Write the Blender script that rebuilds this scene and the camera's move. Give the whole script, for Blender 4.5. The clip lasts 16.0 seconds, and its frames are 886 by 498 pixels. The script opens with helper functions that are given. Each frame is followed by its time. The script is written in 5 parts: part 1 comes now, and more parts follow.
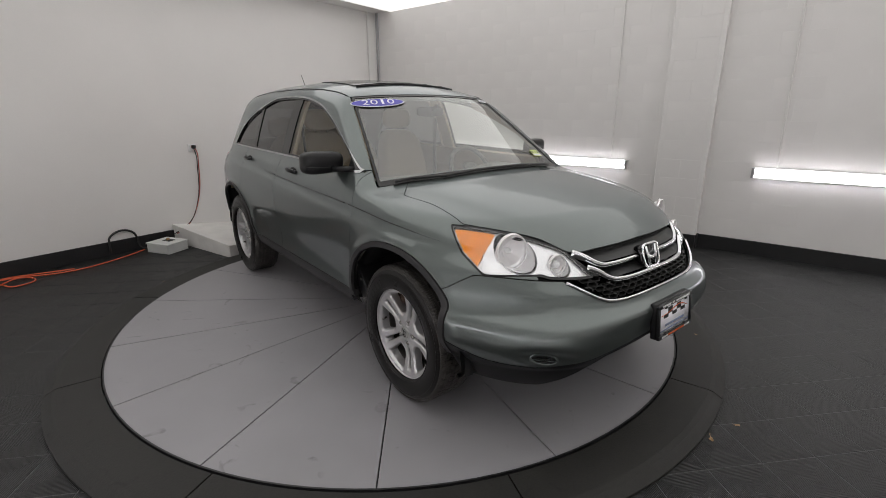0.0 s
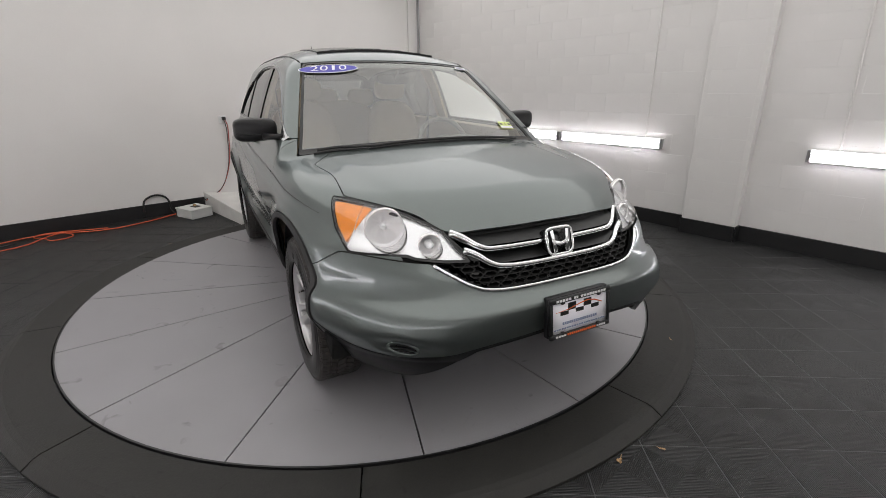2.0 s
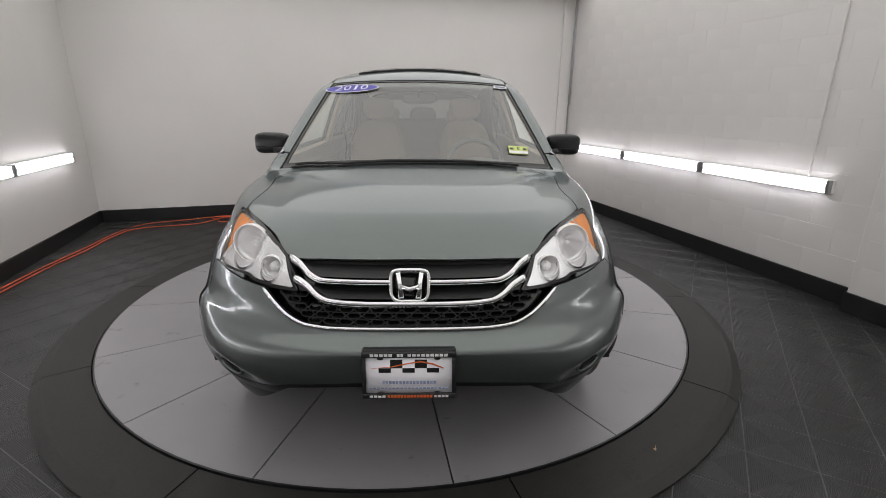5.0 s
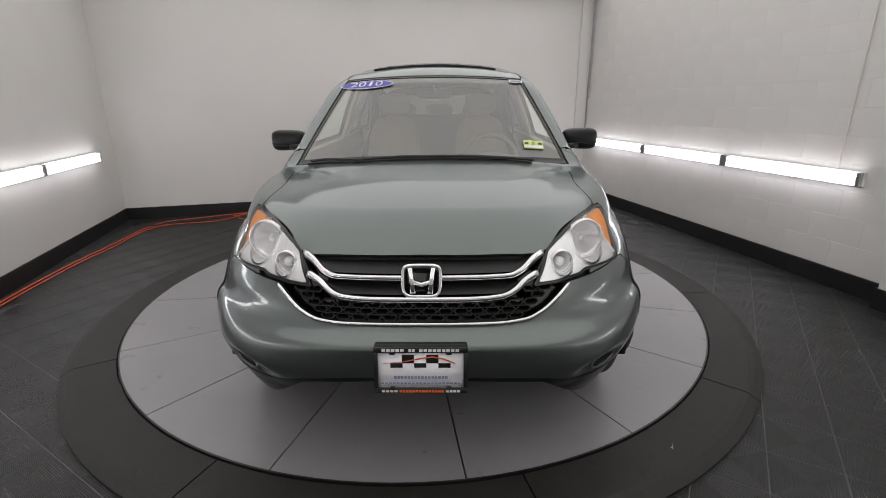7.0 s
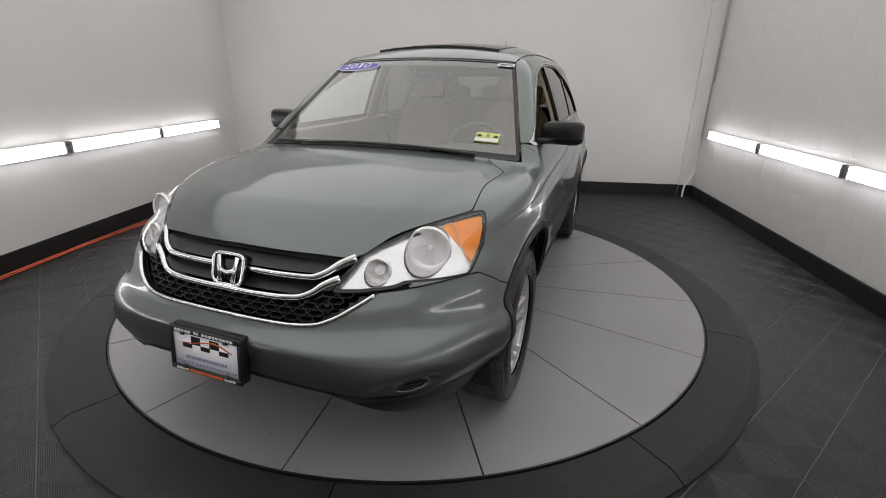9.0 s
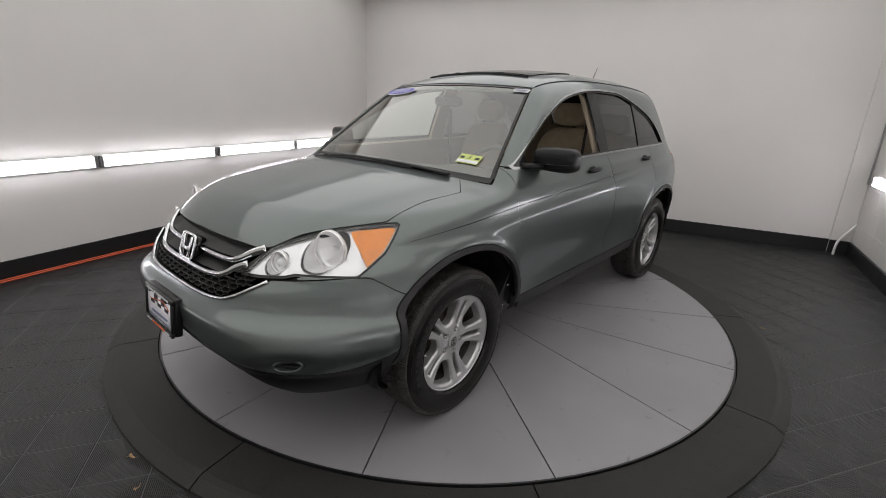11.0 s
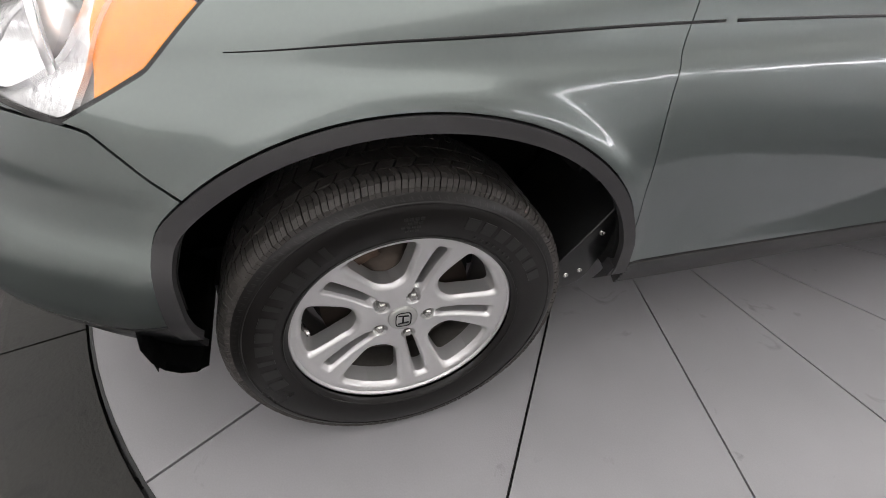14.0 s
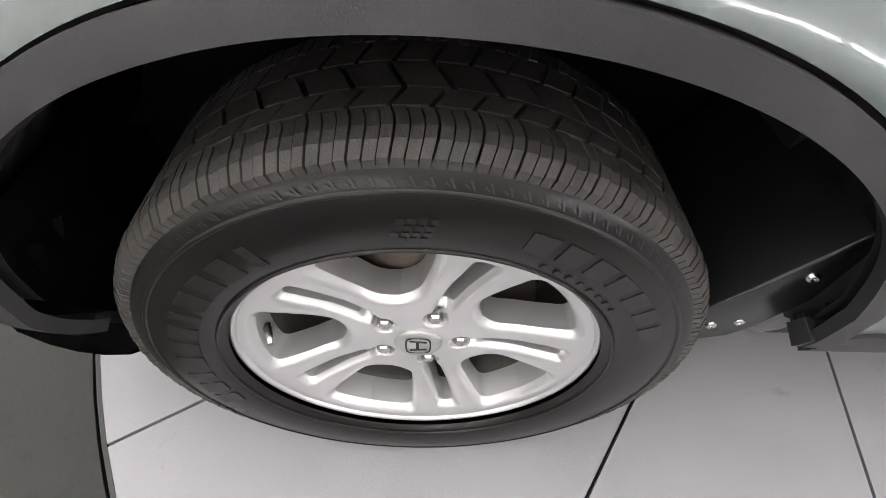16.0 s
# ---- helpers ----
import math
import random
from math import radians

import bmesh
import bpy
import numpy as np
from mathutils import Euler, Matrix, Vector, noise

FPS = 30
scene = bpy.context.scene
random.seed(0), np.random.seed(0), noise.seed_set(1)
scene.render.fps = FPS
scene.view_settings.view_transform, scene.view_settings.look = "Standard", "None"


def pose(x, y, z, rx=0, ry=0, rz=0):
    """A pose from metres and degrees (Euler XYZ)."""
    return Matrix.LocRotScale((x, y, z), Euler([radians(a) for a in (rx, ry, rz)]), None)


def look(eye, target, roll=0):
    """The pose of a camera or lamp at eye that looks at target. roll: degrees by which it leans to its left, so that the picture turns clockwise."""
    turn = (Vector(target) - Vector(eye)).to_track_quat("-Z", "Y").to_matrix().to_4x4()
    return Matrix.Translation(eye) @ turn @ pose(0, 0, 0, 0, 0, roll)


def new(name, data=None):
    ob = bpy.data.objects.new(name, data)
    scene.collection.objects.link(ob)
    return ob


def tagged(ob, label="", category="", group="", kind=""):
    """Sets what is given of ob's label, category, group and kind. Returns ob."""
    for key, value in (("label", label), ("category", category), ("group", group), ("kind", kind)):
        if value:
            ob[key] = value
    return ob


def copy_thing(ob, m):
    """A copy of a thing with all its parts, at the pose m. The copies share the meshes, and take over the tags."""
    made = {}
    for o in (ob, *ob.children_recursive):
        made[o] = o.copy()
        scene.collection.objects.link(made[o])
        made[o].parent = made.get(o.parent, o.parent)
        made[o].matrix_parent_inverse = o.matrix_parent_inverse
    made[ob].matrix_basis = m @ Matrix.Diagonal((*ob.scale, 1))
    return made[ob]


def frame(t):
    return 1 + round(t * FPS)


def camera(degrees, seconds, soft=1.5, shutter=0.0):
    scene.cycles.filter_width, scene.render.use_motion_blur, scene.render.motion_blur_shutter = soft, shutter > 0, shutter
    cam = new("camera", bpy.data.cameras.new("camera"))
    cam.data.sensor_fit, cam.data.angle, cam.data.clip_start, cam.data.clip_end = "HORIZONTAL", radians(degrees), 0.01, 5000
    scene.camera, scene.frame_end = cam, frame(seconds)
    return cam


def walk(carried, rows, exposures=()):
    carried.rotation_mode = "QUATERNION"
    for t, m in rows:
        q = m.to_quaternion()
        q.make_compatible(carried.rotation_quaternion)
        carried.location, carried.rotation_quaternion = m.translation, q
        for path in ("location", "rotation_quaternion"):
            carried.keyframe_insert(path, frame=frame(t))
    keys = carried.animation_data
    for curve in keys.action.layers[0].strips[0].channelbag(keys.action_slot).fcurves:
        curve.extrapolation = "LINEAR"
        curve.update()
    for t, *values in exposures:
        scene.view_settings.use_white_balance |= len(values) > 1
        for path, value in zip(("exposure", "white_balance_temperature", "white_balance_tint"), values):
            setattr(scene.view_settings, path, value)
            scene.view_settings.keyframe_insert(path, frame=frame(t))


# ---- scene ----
cam = camera(87.7, 16.0, soft=0.85)
PATH = [
    (0, (-2.031, -3.101, 1.436), (-0.836, -1.603, 0.864), -0.3),
    (0.5, (-2.019, -3.09, 1.427), (-0.842, -1.587, 0.832), -0.8),
    (1, (-1.908, -3.143, 1.397), (-0.77, -1.622, 0.771), -1.1),
    (1.5, (-1.637, -3.369, 1.406), (-0.578, -1.801, 0.759), -0.6),
    (2, (-1.23, -3.433, 1.362), (-0.345, -1.761, 0.712), -0.3),
    (2.5, (-0.863, -3.468, 1.364), (-0.16, -1.708, 0.723), 0.3),
    (3, (-0.441, -3.565, 1.375), (0.055, -1.73, 0.756), 0.6),
    (3.5, (-0.169, -3.56, 1.378), (0.164, -1.68, 0.78), 0.6),
    (3.7, (-0.073, -3.559, 1.383), (0.201, -1.669, 0.789), 0.7),
    (6, (0.081, -3.579, 1.362), (0.097, -1.665, 0.782), 0.1),
    (6.5, (0.082, -3.576, 1.367), (0.087, -1.665, 0.775), 0.1),
    (7, (0.093, -3.57, 1.368), (0.068, -1.661, 0.77), -0.4),
    (7.5, (0.145, -3.564, 1.37), (0.041, -1.661, 0.763), -1.0),
    (8, (0.486, -3.544, 1.371), (0.246, -1.66, 0.745), -1.0),
    (8.5, (0.868, -3.455, 1.366), (0.437, -1.611, 0.723), -0.0),
    (9, (1.2, -3.223, 1.414), (0.55, -1.46, 0.73), 1.0),
    (9.2, (1.326, -3.153, 1.412), (0.599, -1.423, 0.719), 1.4),
    (11.3, (2.127, -2.797, 1.419), (0.837, -1.389, 0.825), 1.8),
    (11.5, (2.144, -2.79, 1.419), (0.835, -1.401, 0.822), 1.5),
    (12, (2.145, -2.765, 1.407), (0.797, -1.415, 0.807), 1.4),
    (12.5, (2.106, -2.614, 1.383), (0.705, -1.345, 0.73), 1.0),
    (13, (1.886, -2.262, 1.34), (0.417, -1.16, 0.547), 2.2),
    (13.5, (1.756, -1.817, 1.262), (0.256, -0.957, 0.257), 4.1),
    (14, (1.504, -1.487, 1.089), (0.047, -0.924, -0.160), 6.2),
    (14.2, (1.369, -1.412, 1.020), (-0.075, -0.954, -0.285), 6.9),
    (14.5, (1.245, -1.351, 0.977), (-0.184, -1.030, -0.385), 5.9),
    (15, (1.180, -1.308, 0.935), (-0.170, -1.142, -0.531), 4.9),
    (15.5, (1.171, -1.294, 0.917), (-0.134, -1.198, -0.595), 4.2),
    (16, (1.157, -1.301, 0.918), (-0.122, -1.233, -0.619), 3.8),
]
EXPOSURE = [(0.0, 0.05), (1.0, 0.16), (2.0, 0.31), (3.0, 0.31), (3.7, 0.22), (6.0, 0.12), (7.5, 0.10), (9.0, 0.1), (12.5, 0.05), (13.0, 0.15), (13.5, 0.44), (14.0, 1.06), (14.5, 1.5), (15.0, 1.72), (16.0, 1.84)]
walk(cam, [(t, look(e, a, r)) for t, e, a, r in PATH], EXPOSURE)

# ---- light ----
world = bpy.data.worlds.new("world")
scene.world = world
world.use_nodes = True
world.node_tree.nodes["Background"].inputs["Color"].default_value = (0.9, 0.95, 1.0, 1)
world.node_tree.nodes["Background"].inputs["Strength"].default_value = 0.02
TUBE_GLOW = 8.5
PANEL_GLOW = 0.85


# ---- materials ----
def mat(name, col, rough=0.5, metal=0.0, var=0.12, scale=6.0, bump=0.0, bscale=150.0, coat=0.0, spec=0.5, rvar=0.08):
    """A surface with colour and roughness that vary at two scales, and a fine relief."""
    m = bpy.data.materials.new(name)
    m.use_nodes = True
    nt = m.node_tree
    n, l = nt.nodes, nt.links
    b = n["Principled BSDF"]
    tc = n.new("ShaderNodeTexCoord")
    big, fine = n.new("ShaderNodeTexNoise"), n.new("ShaderNodeTexNoise")
    big.inputs["Scale"].default_value, big.inputs["Detail"].default_value = scale, 5
    fine.inputs["Scale"].default_value, fine.inputs["Detail"].default_value = bscale, 3
    for t in (big, fine):
        l.new(tc.outputs["Object"], t.inputs["Vector"])
    add = n.new("ShaderNodeMath")
    add.operation = "MULTIPLY_ADD"
    l.new(fine.outputs["Fac"], add.inputs[0])
    add.inputs[1].default_value = 0.4
    l.new(big.outputs["Fac"], add.inputs[2])
    ramp = n.new("ShaderNodeMapRange")
    ramp.inputs["From Min"].default_value, ramp.inputs["From Max"].default_value = 0.4, 1.0
    ramp.inputs["To Min"].default_value, ramp.inputs["To Max"].default_value = 1 - var, 1 + var
    l.new(add.outputs[0], ramp.inputs["Value"])
    mul = n.new("ShaderNodeVectorMath")
    mul.operation = "SCALE"
    mul.inputs[0].default_value = col
    l.new(ramp.outputs[0], mul.inputs["Scale"])
    l.new(mul.outputs[0], b.inputs["Base Color"])
    rr = n.new("ShaderNodeMapRange")
    rr.inputs["To Min"].default_value, rr.inputs["To Max"].default_value = max(0.0, rough - rvar), min(1.0, rough + rvar)
    l.new(big.outputs["Fac"], rr.inputs["Value"])
    l.new(rr.outputs[0], b.inputs["Roughness"])
    b.inputs["Metallic"].default_value = metal
    b.inputs["Specular IOR Level"].default_value = spec
    b.inputs["Coat Weight"].default_value, b.inputs["Coat Roughness"].default_value = coat, 0.03
    if bump:
        bp = n.new("ShaderNodeBump")
        bp.inputs["Strength"].default_value, bp.inputs["Distance"].default_value = bump, 0.002
        l.new(fine.outputs["Fac"], bp.inputs["Height"])
        l.new(bp.outputs[0], b.inputs["Normal"])
    return m


def glow(name, col, strength):
    m = bpy.data.materials.new(name)
    m.use_nodes = True
    b = m.node_tree.nodes["Principled BSDF"]
    b.inputs["Base Color"].default_value = (0.8, 0.8, 0.8, 1)
    b.inputs["Emission Color"].default_value = (*col, 1)
    b.inputs["Emission Strength"].default_value = strength
    return m


def pane(name, tint, gloss=1.0, rough=0.02, base=0.07):
    """Thin glass: clear or tinted, with its gloss by Fresnel."""
    m = bpy.data.materials.new(name)
    m.use_nodes = True
    n, l = m.node_tree.nodes, m.node_tree.links
    n.remove(n["Principled BSDF"])
    tr, gl, mix, fr = (n.new("ShaderNode" + k) for k in ("BsdfTransparent", "BsdfGlossy", "MixShader", "LayerWeight"))
    tr.inputs["Color"].default_value = (*tint, 1)
    gl.inputs["Roughness"].default_value = rough
    gl.inputs["Color"].default_value = (gloss, gloss, gloss, 1)
    fr.inputs["Blend"].default_value = 0.5
    p5, lo = n.new("ShaderNodeMath"), n.new("ShaderNodeMath")
    p5.operation, lo.operation = "POWER", "MULTIPLY_ADD"
    p5.inputs[1].default_value = 5.0
    lo.inputs[1].default_value, lo.inputs[2].default_value = 0.92, base
    l.new(fr.outputs["Facing"], p5.inputs[0])
    l.new(p5.outputs[0], lo.inputs[0])
    l.new(lo.outputs[0], mix.inputs[0])
    l.new(tr.outputs[0], mix.inputs[1])
    l.new(gl.outputs[0], mix.inputs[2])
    l.new(mix.outputs[0], n["Material Output"].inputs["Surface"])
    return m


PAINT = mat("sage_metallic_paint", (0.138, 0.158, 0.153), 0.38, 0.85, var=0.05, scale=3, coat=0.9, rvar=0.03)
PAINT.node_tree.nodes["Principled BSDF"].inputs["Coat Roughness"].default_value = 0.07
PAINT.node_tree.nodes["Principled BSDF"].inputs["Specular Tint"].default_value = (0.88, 0.94, 1.0, 1)
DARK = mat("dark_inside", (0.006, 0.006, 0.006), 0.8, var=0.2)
CLAD = mat("grey_grained_plastic", (0.032, 0.031, 0.0325), 0.55, var=0.22, scale=9, bump=0.12, bscale=700, spec=.35)
BLACKP = mat("black_plastic", (0.007, 0.007, 0.008), 0.34, var=0.15, bump=0.1, bscale=500, spec=.35)
GLOSSBLACK = mat("gloss_black", (0.006, 0.006, 0.007), 0.12, var=0.1)
CHROME = mat("chrome", (0.78, 0.79, 0.80), 0.09, 1.0, var=0.04, rvar=0.03)
SATIN = mat("satin_trim", (0.42, 0.43, 0.44), 0.25, 1.0, var=0.05)
WS_GLASS = pane("windscreen_glass", (0.83, 0.89, 0.84), base=0.175)
SIDE_GLASS = pane("side_glass", (0.84, 0.87, 0.84), base=0.035)
PRIV_GLASS = pane("privacy_glass", (0.20, 0.20, 0.20))
LENS = pane("lamp_lens", (0.93, 0.94, 0.95))
# brownish tread, its colour lightened to stand in for light inside the arch
TREAD = mat("lightened_tread_rubber", (0.048, 0.0440, 0.0415), 0.46, var=0.3, scale=30, bump=0.3, bscale=500, spec=.3)
RUBBER = mat("tyre_rubber", (0.0075, 0.0067, 0.0064), 0.30, var=0.3, scale=5, bump=0.05, bscale=300, spec=.32)
ALLOY = mat("silver_alloy", (0.62, 0.615, 0.62), 0.33, 0.72, var=0.07, scale=9, bump=0.05, bscale=600)


def marks(m, scale, lo, hi, depth):
    """Adds sparse dark scuffs to a surface."""
    n, l = m.node_tree.nodes, m.node_tree.links
    b = n["Principled BSDF"]
    old = b.inputs["Base Color"].links[0].from_socket
    tc, no, ramp, mul = n.new("ShaderNodeTexCoord"), n.new("ShaderNodeTexNoise"), n.new("ShaderNodeMapRange"), n.new("ShaderNodeVectorMath")
    no.inputs["Scale"].default_value, no.inputs["Detail"].default_value, no.inputs["Distortion"].default_value = scale, 6, 1.2
    l.new(tc.outputs["Object"], no.inputs["Vector"])
    ramp.inputs["From Min"].default_value, ramp.inputs["From Max"].default_value = lo, hi
    ramp.inputs["To Min"].default_value, ramp.inputs["To Max"].default_value = 1.0, 1.0 - depth
    l.new(no.outputs["Fac"], ramp.inputs["Value"])
    mul.operation = "SCALE"
    l.new(old, mul.inputs[0])
    l.new(ramp.outputs[0], mul.inputs["Scale"])
    l.new(mul.outputs[0], b.inputs["Base Color"])


# ---- room ----
PHI = radians(15.0)
CU, SU = math.cos(PHI), math.sin(PHI)
UR, UL, VB, VF, ZC, ZF = 3.067, -3.36, 3.29, -6.2, 2.95, -0.048
FLARE_R, FLARE_L = .041, -.010  # the side walls spread towards the back
CX, CY, R_DISC, R_RING = -0.128, -0.191, 1.977, 2.253


def room(u, v, z=0.0):
    """A place given along and across the room, which stands turned against the car."""
    u += v * (FLARE_R * u / UR if u > 0 else FLARE_L * u / UL)
    return Vector((u * CU - v * SU, u * SU + v * CU, z))


def box(name, lo, hi, m, turned=True, bevel=0.0, parent=None, label=""):
    me = bpy.data.meshes.new(name)
    bm = bmesh.new()
    bmesh.ops.create_cube(bm, size=1)
    for v in bm.verts:
        v.co = [(l + h) / 2 + c * (h - l) for l, h, c in zip(lo, hi, v.co)]
    if bevel:
        bmesh.ops.bevel(bm, geom=bm.edges[:], offset=bevel, segments=2, profile=0.5, affect="EDGES")
    if turned:
        for v in bm.verts:
            v.co = room(*v.co)
    bm.to_mesh(me)
    bm.free()
    me.materials.append(m)
    ob = new(name, me)
    ob.parent = parent
    return tagged(ob, label)


WALLP = mat("white_wall_paint", (.74, .725, .71), .55, var=.035, scale=1.3, bump=.12, bscale=90)
BLOCKP = mat("white_painted_block", (.72, .705, .695), .5, var=.05, scale=2.0, bump=.35, bscale=140)
CEILP = mat("white_ceiling_paint", (.78, .77, .75), .7, var=.03, scale=2)
BASEB = mat("black_baseboard", (.012, .012, .013), .45, var=.25, scale=8, bump=.1)
DISCP = mat("grey_turntable_paint", (.268, .262, .275), .42, var=.10, scale=2.2, bump=.12, bscale=240, rvar=.10)
marks(DISCP, 7.0, .66, .74, .30)
RINGP = mat("dark_rubber_ring", (.0135, .0129, .0112), .68, var=.38, scale=7, bump=.6, bscale=120)
marks(RINGP, 16.0, .60, .72, .45)
TUBE = glow("tube_glow", (.99, .955, 1.0), TUBE_GLOW)
PANEL = glow("panel_glow", (1.0, .978, .945), PANEL_GLOW)
FIXTURE = mat("white_enamel", (.80, .80, .80), .35, var=.04)
METAL = mat("lamp_end_metal", (.45, .45, .46), .3, .8)


def tile_floor():
    """Black interlocking tiles laid on the skew, each with square ribs round its middle."""
    m = mat("black_floor_tile", (.0085, .0087, .0089), .46, var=.35, scale=3.0, spec=.50)
    n, l = m.node_tree.nodes, m.node_tree.links
    geo = n.new("ShaderNodeNewGeometry")
    turn = n.new("ShaderNodeVectorRotate")
    turn.rotation_type = "Z_AXIS"
    turn.inputs["Angle"].default_value = -TILE_TURN
    l.new(geo.outputs["Position"], turn.inputs["Vector"])
    sub = n.new("ShaderNodeVectorMath")
    sub.operation = "SUBTRACT"
    sub.inputs[1].default_value = (TILE_P, TILE_Q, 0)
    l.new(turn.outputs[0], sub.inputs[0])
    div = n.new("ShaderNodeVectorMath")
    div.operation = "SCALE"
    div.inputs["Scale"].default_value = 1 / TILE
    l.new(sub.outputs[0], div.inputs[0])
    fr = n.new("ShaderNodeVectorMath")
    fr.operation = "FRACTION"
    l.new(div.outputs[0], fr.inputs[0])
    mid = n.new("ShaderNodeVectorMath")
    mid.operation = "SUBTRACT"
    mid.inputs[1].default_value = (.5, .5, 0)
    l.new(fr.outputs[0], mid.inputs[0])
    ab = n.new("ShaderNodeVectorMath")
    ab.operation = "ABSOLUTE"
    l.new(mid.outputs[0], ab.inputs[0])
    sep = n.new("ShaderNodeSeparateXYZ")
    l.new(ab.outputs[0], sep.inputs[0])
    mx = n.new("ShaderNodeMath")
    mx.operation = "MAXIMUM"
    l.new(sep.outputs[0], mx.inputs[0])
    l.new(sep.outputs[1], mx.inputs[1])
    k = n.new("ShaderNodeMath")
    k.operation = "MULTIPLY"
    k.inputs[1].default_value = 2 * math.pi * 36
    l.new(mx.outputs[0], k.inputs[0])
    si = n.new("ShaderNodeMath")
    si.operation = "SINE"
    l.new(k.outputs[0], si.inputs[0])
    bp = n.new("ShaderNodeBump")
    bp.inputs["Strength"].default_value, bp.inputs["Distance"].default_value = .40, .003
    l.new(si.outputs[0], bp.inputs["Height"])
    l.new(bp.outputs[0], n["Principled BSDF"].inputs["Normal"])
    # the shade inside the perforations between the ribs is put into the colour
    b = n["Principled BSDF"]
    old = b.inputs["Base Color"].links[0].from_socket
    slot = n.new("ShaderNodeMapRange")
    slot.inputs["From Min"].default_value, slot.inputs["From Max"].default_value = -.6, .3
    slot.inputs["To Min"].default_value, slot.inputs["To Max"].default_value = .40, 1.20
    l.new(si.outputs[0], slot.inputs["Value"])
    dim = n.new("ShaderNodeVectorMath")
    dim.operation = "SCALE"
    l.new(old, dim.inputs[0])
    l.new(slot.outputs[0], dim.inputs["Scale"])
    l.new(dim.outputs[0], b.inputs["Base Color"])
    return m


TILE, TILE_P, TILE_Q, TILE_TURN = .2625, .1128, -.1272, radians(59.5)
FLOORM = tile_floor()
GROUT = mat("tile_edge", (.10, .102, .104), .6, var=.3)

tagged(box("floor", (UL - .2, VF - .2, ZF - .12), (UR + .2, VB + .2, ZF - .0014), GROUT), "black interlocking floor tiles", kind="structure")
tagged(box("ceiling", (UL - .2, VF - .2, ZC), (UR + .2, VB + .2, ZC + .1), CEILP), "plain white ceiling", kind="structure")
tagged(box("wall_front", (UL - .2, VF - .2, ZF - .12), (UR + .2, VF, ZC), WALLP), "plain white wall", kind="structure")
tagged(box("wall_left", (UL - .2, VF, ZF - .12), (UL, VB, ZC), WALLP), "white painted wall", kind="structure")
tagged(box("wall_back", (UL - .2, VB, ZF - .12), (UR + .2, VB + .2, ZC), WALLP), "white painted wall", kind="structure")
wall_right = tagged(box("wall_right", (UR + .004, VF, ZF - .12), (UR + .2, VB, ZC), BLOCKP), "white painted concrete block wall", kind="structure")
BT = .102
PV0, PV1, PD = -1.785, -1.285, .105  # the pilaster: along the wall, and how far it stands out
KU, KD = 2.885, .030  # the corner pilaster
for nm, lo, hi in (("baseboard", (UR - .018, VF, ZF - .008), (UR + .004, PV0, BT)), ("baseboard", (UR - .018, PV1, ZF - .008), (UR + .004, VB - KD - .018, BT)), ("baseboard", (UL, VF, ZF - .008), (UL + .018, VB, BT)),
                   ("baseboard", (UL + .018, VB - .018, ZF - .008), (-.36, VB, BT)), ("baseboard", (.45, VB - .018, ZF - .008), (KU, VB, BT)),
                   ("baseboard", (UR - PD - .018, PV0, ZF - .008), (UR - PD, PV1, BT)), ("baseboard", (UR - PD, PV0 - .018, ZF - .008), (UR - .018, PV0, BT)), ("baseboard", (UR - PD, PV1, ZF - .008), (UR - .018, PV1 + .018, BT)),
                   ("baseboard", (KU, VB - KD - .018, ZF - .008), (UR - .002, VB - KD, BT))):
    tagged(box(nm, lo, hi, BASEB, bevel=.003), "black vinyl baseboard", kind="structure")
# pilasters
pilaster = tagged(box("pilaster", (UR - PD, PV0, ZF - .008), (UR + .004, PV1, ZC), BLOCKP, bevel=.006), "white painted block pilaster", kind="structure")
tagged(box("pilaster", (KU, VB - KD, ZF - .008), (UR + .004, VB, ZC), WALLP, bevel=.006), "white painted corner pilaster", kind="structure")

# ceiling lamps: broad diffusers in white frames, row beside row
for u in (-2.52, -1.26, 0.0, 1.26, 2.52):
    for v0, v1 in ((-5.9, -3.6905), (-3.6895, -1.4805), (-1.4795, .7295), (.7305, 2.94)):
        fx = tagged(new("ceiling_light"), "broad white ceiling light with a glowing diffuser", "light", "ceiling lights")
        fx.matrix_basis = Matrix.Translation(room(u, (v0 + v1) / 2, ZC))
        fr_ = box("frame", (u - .62, v0, ZC - .006), (u + .62, v1, ZC - .001), FIXTURE, bevel=.006, parent=fx)
        df = box("diffuser", (u - .6294, v0, ZC - .013), (u + .6294, v1, ZC - .004), PANEL, parent=fx)
        for o in (fr_, df):
            o.matrix_parent_inverse = fx.matrix_basis.inverted()


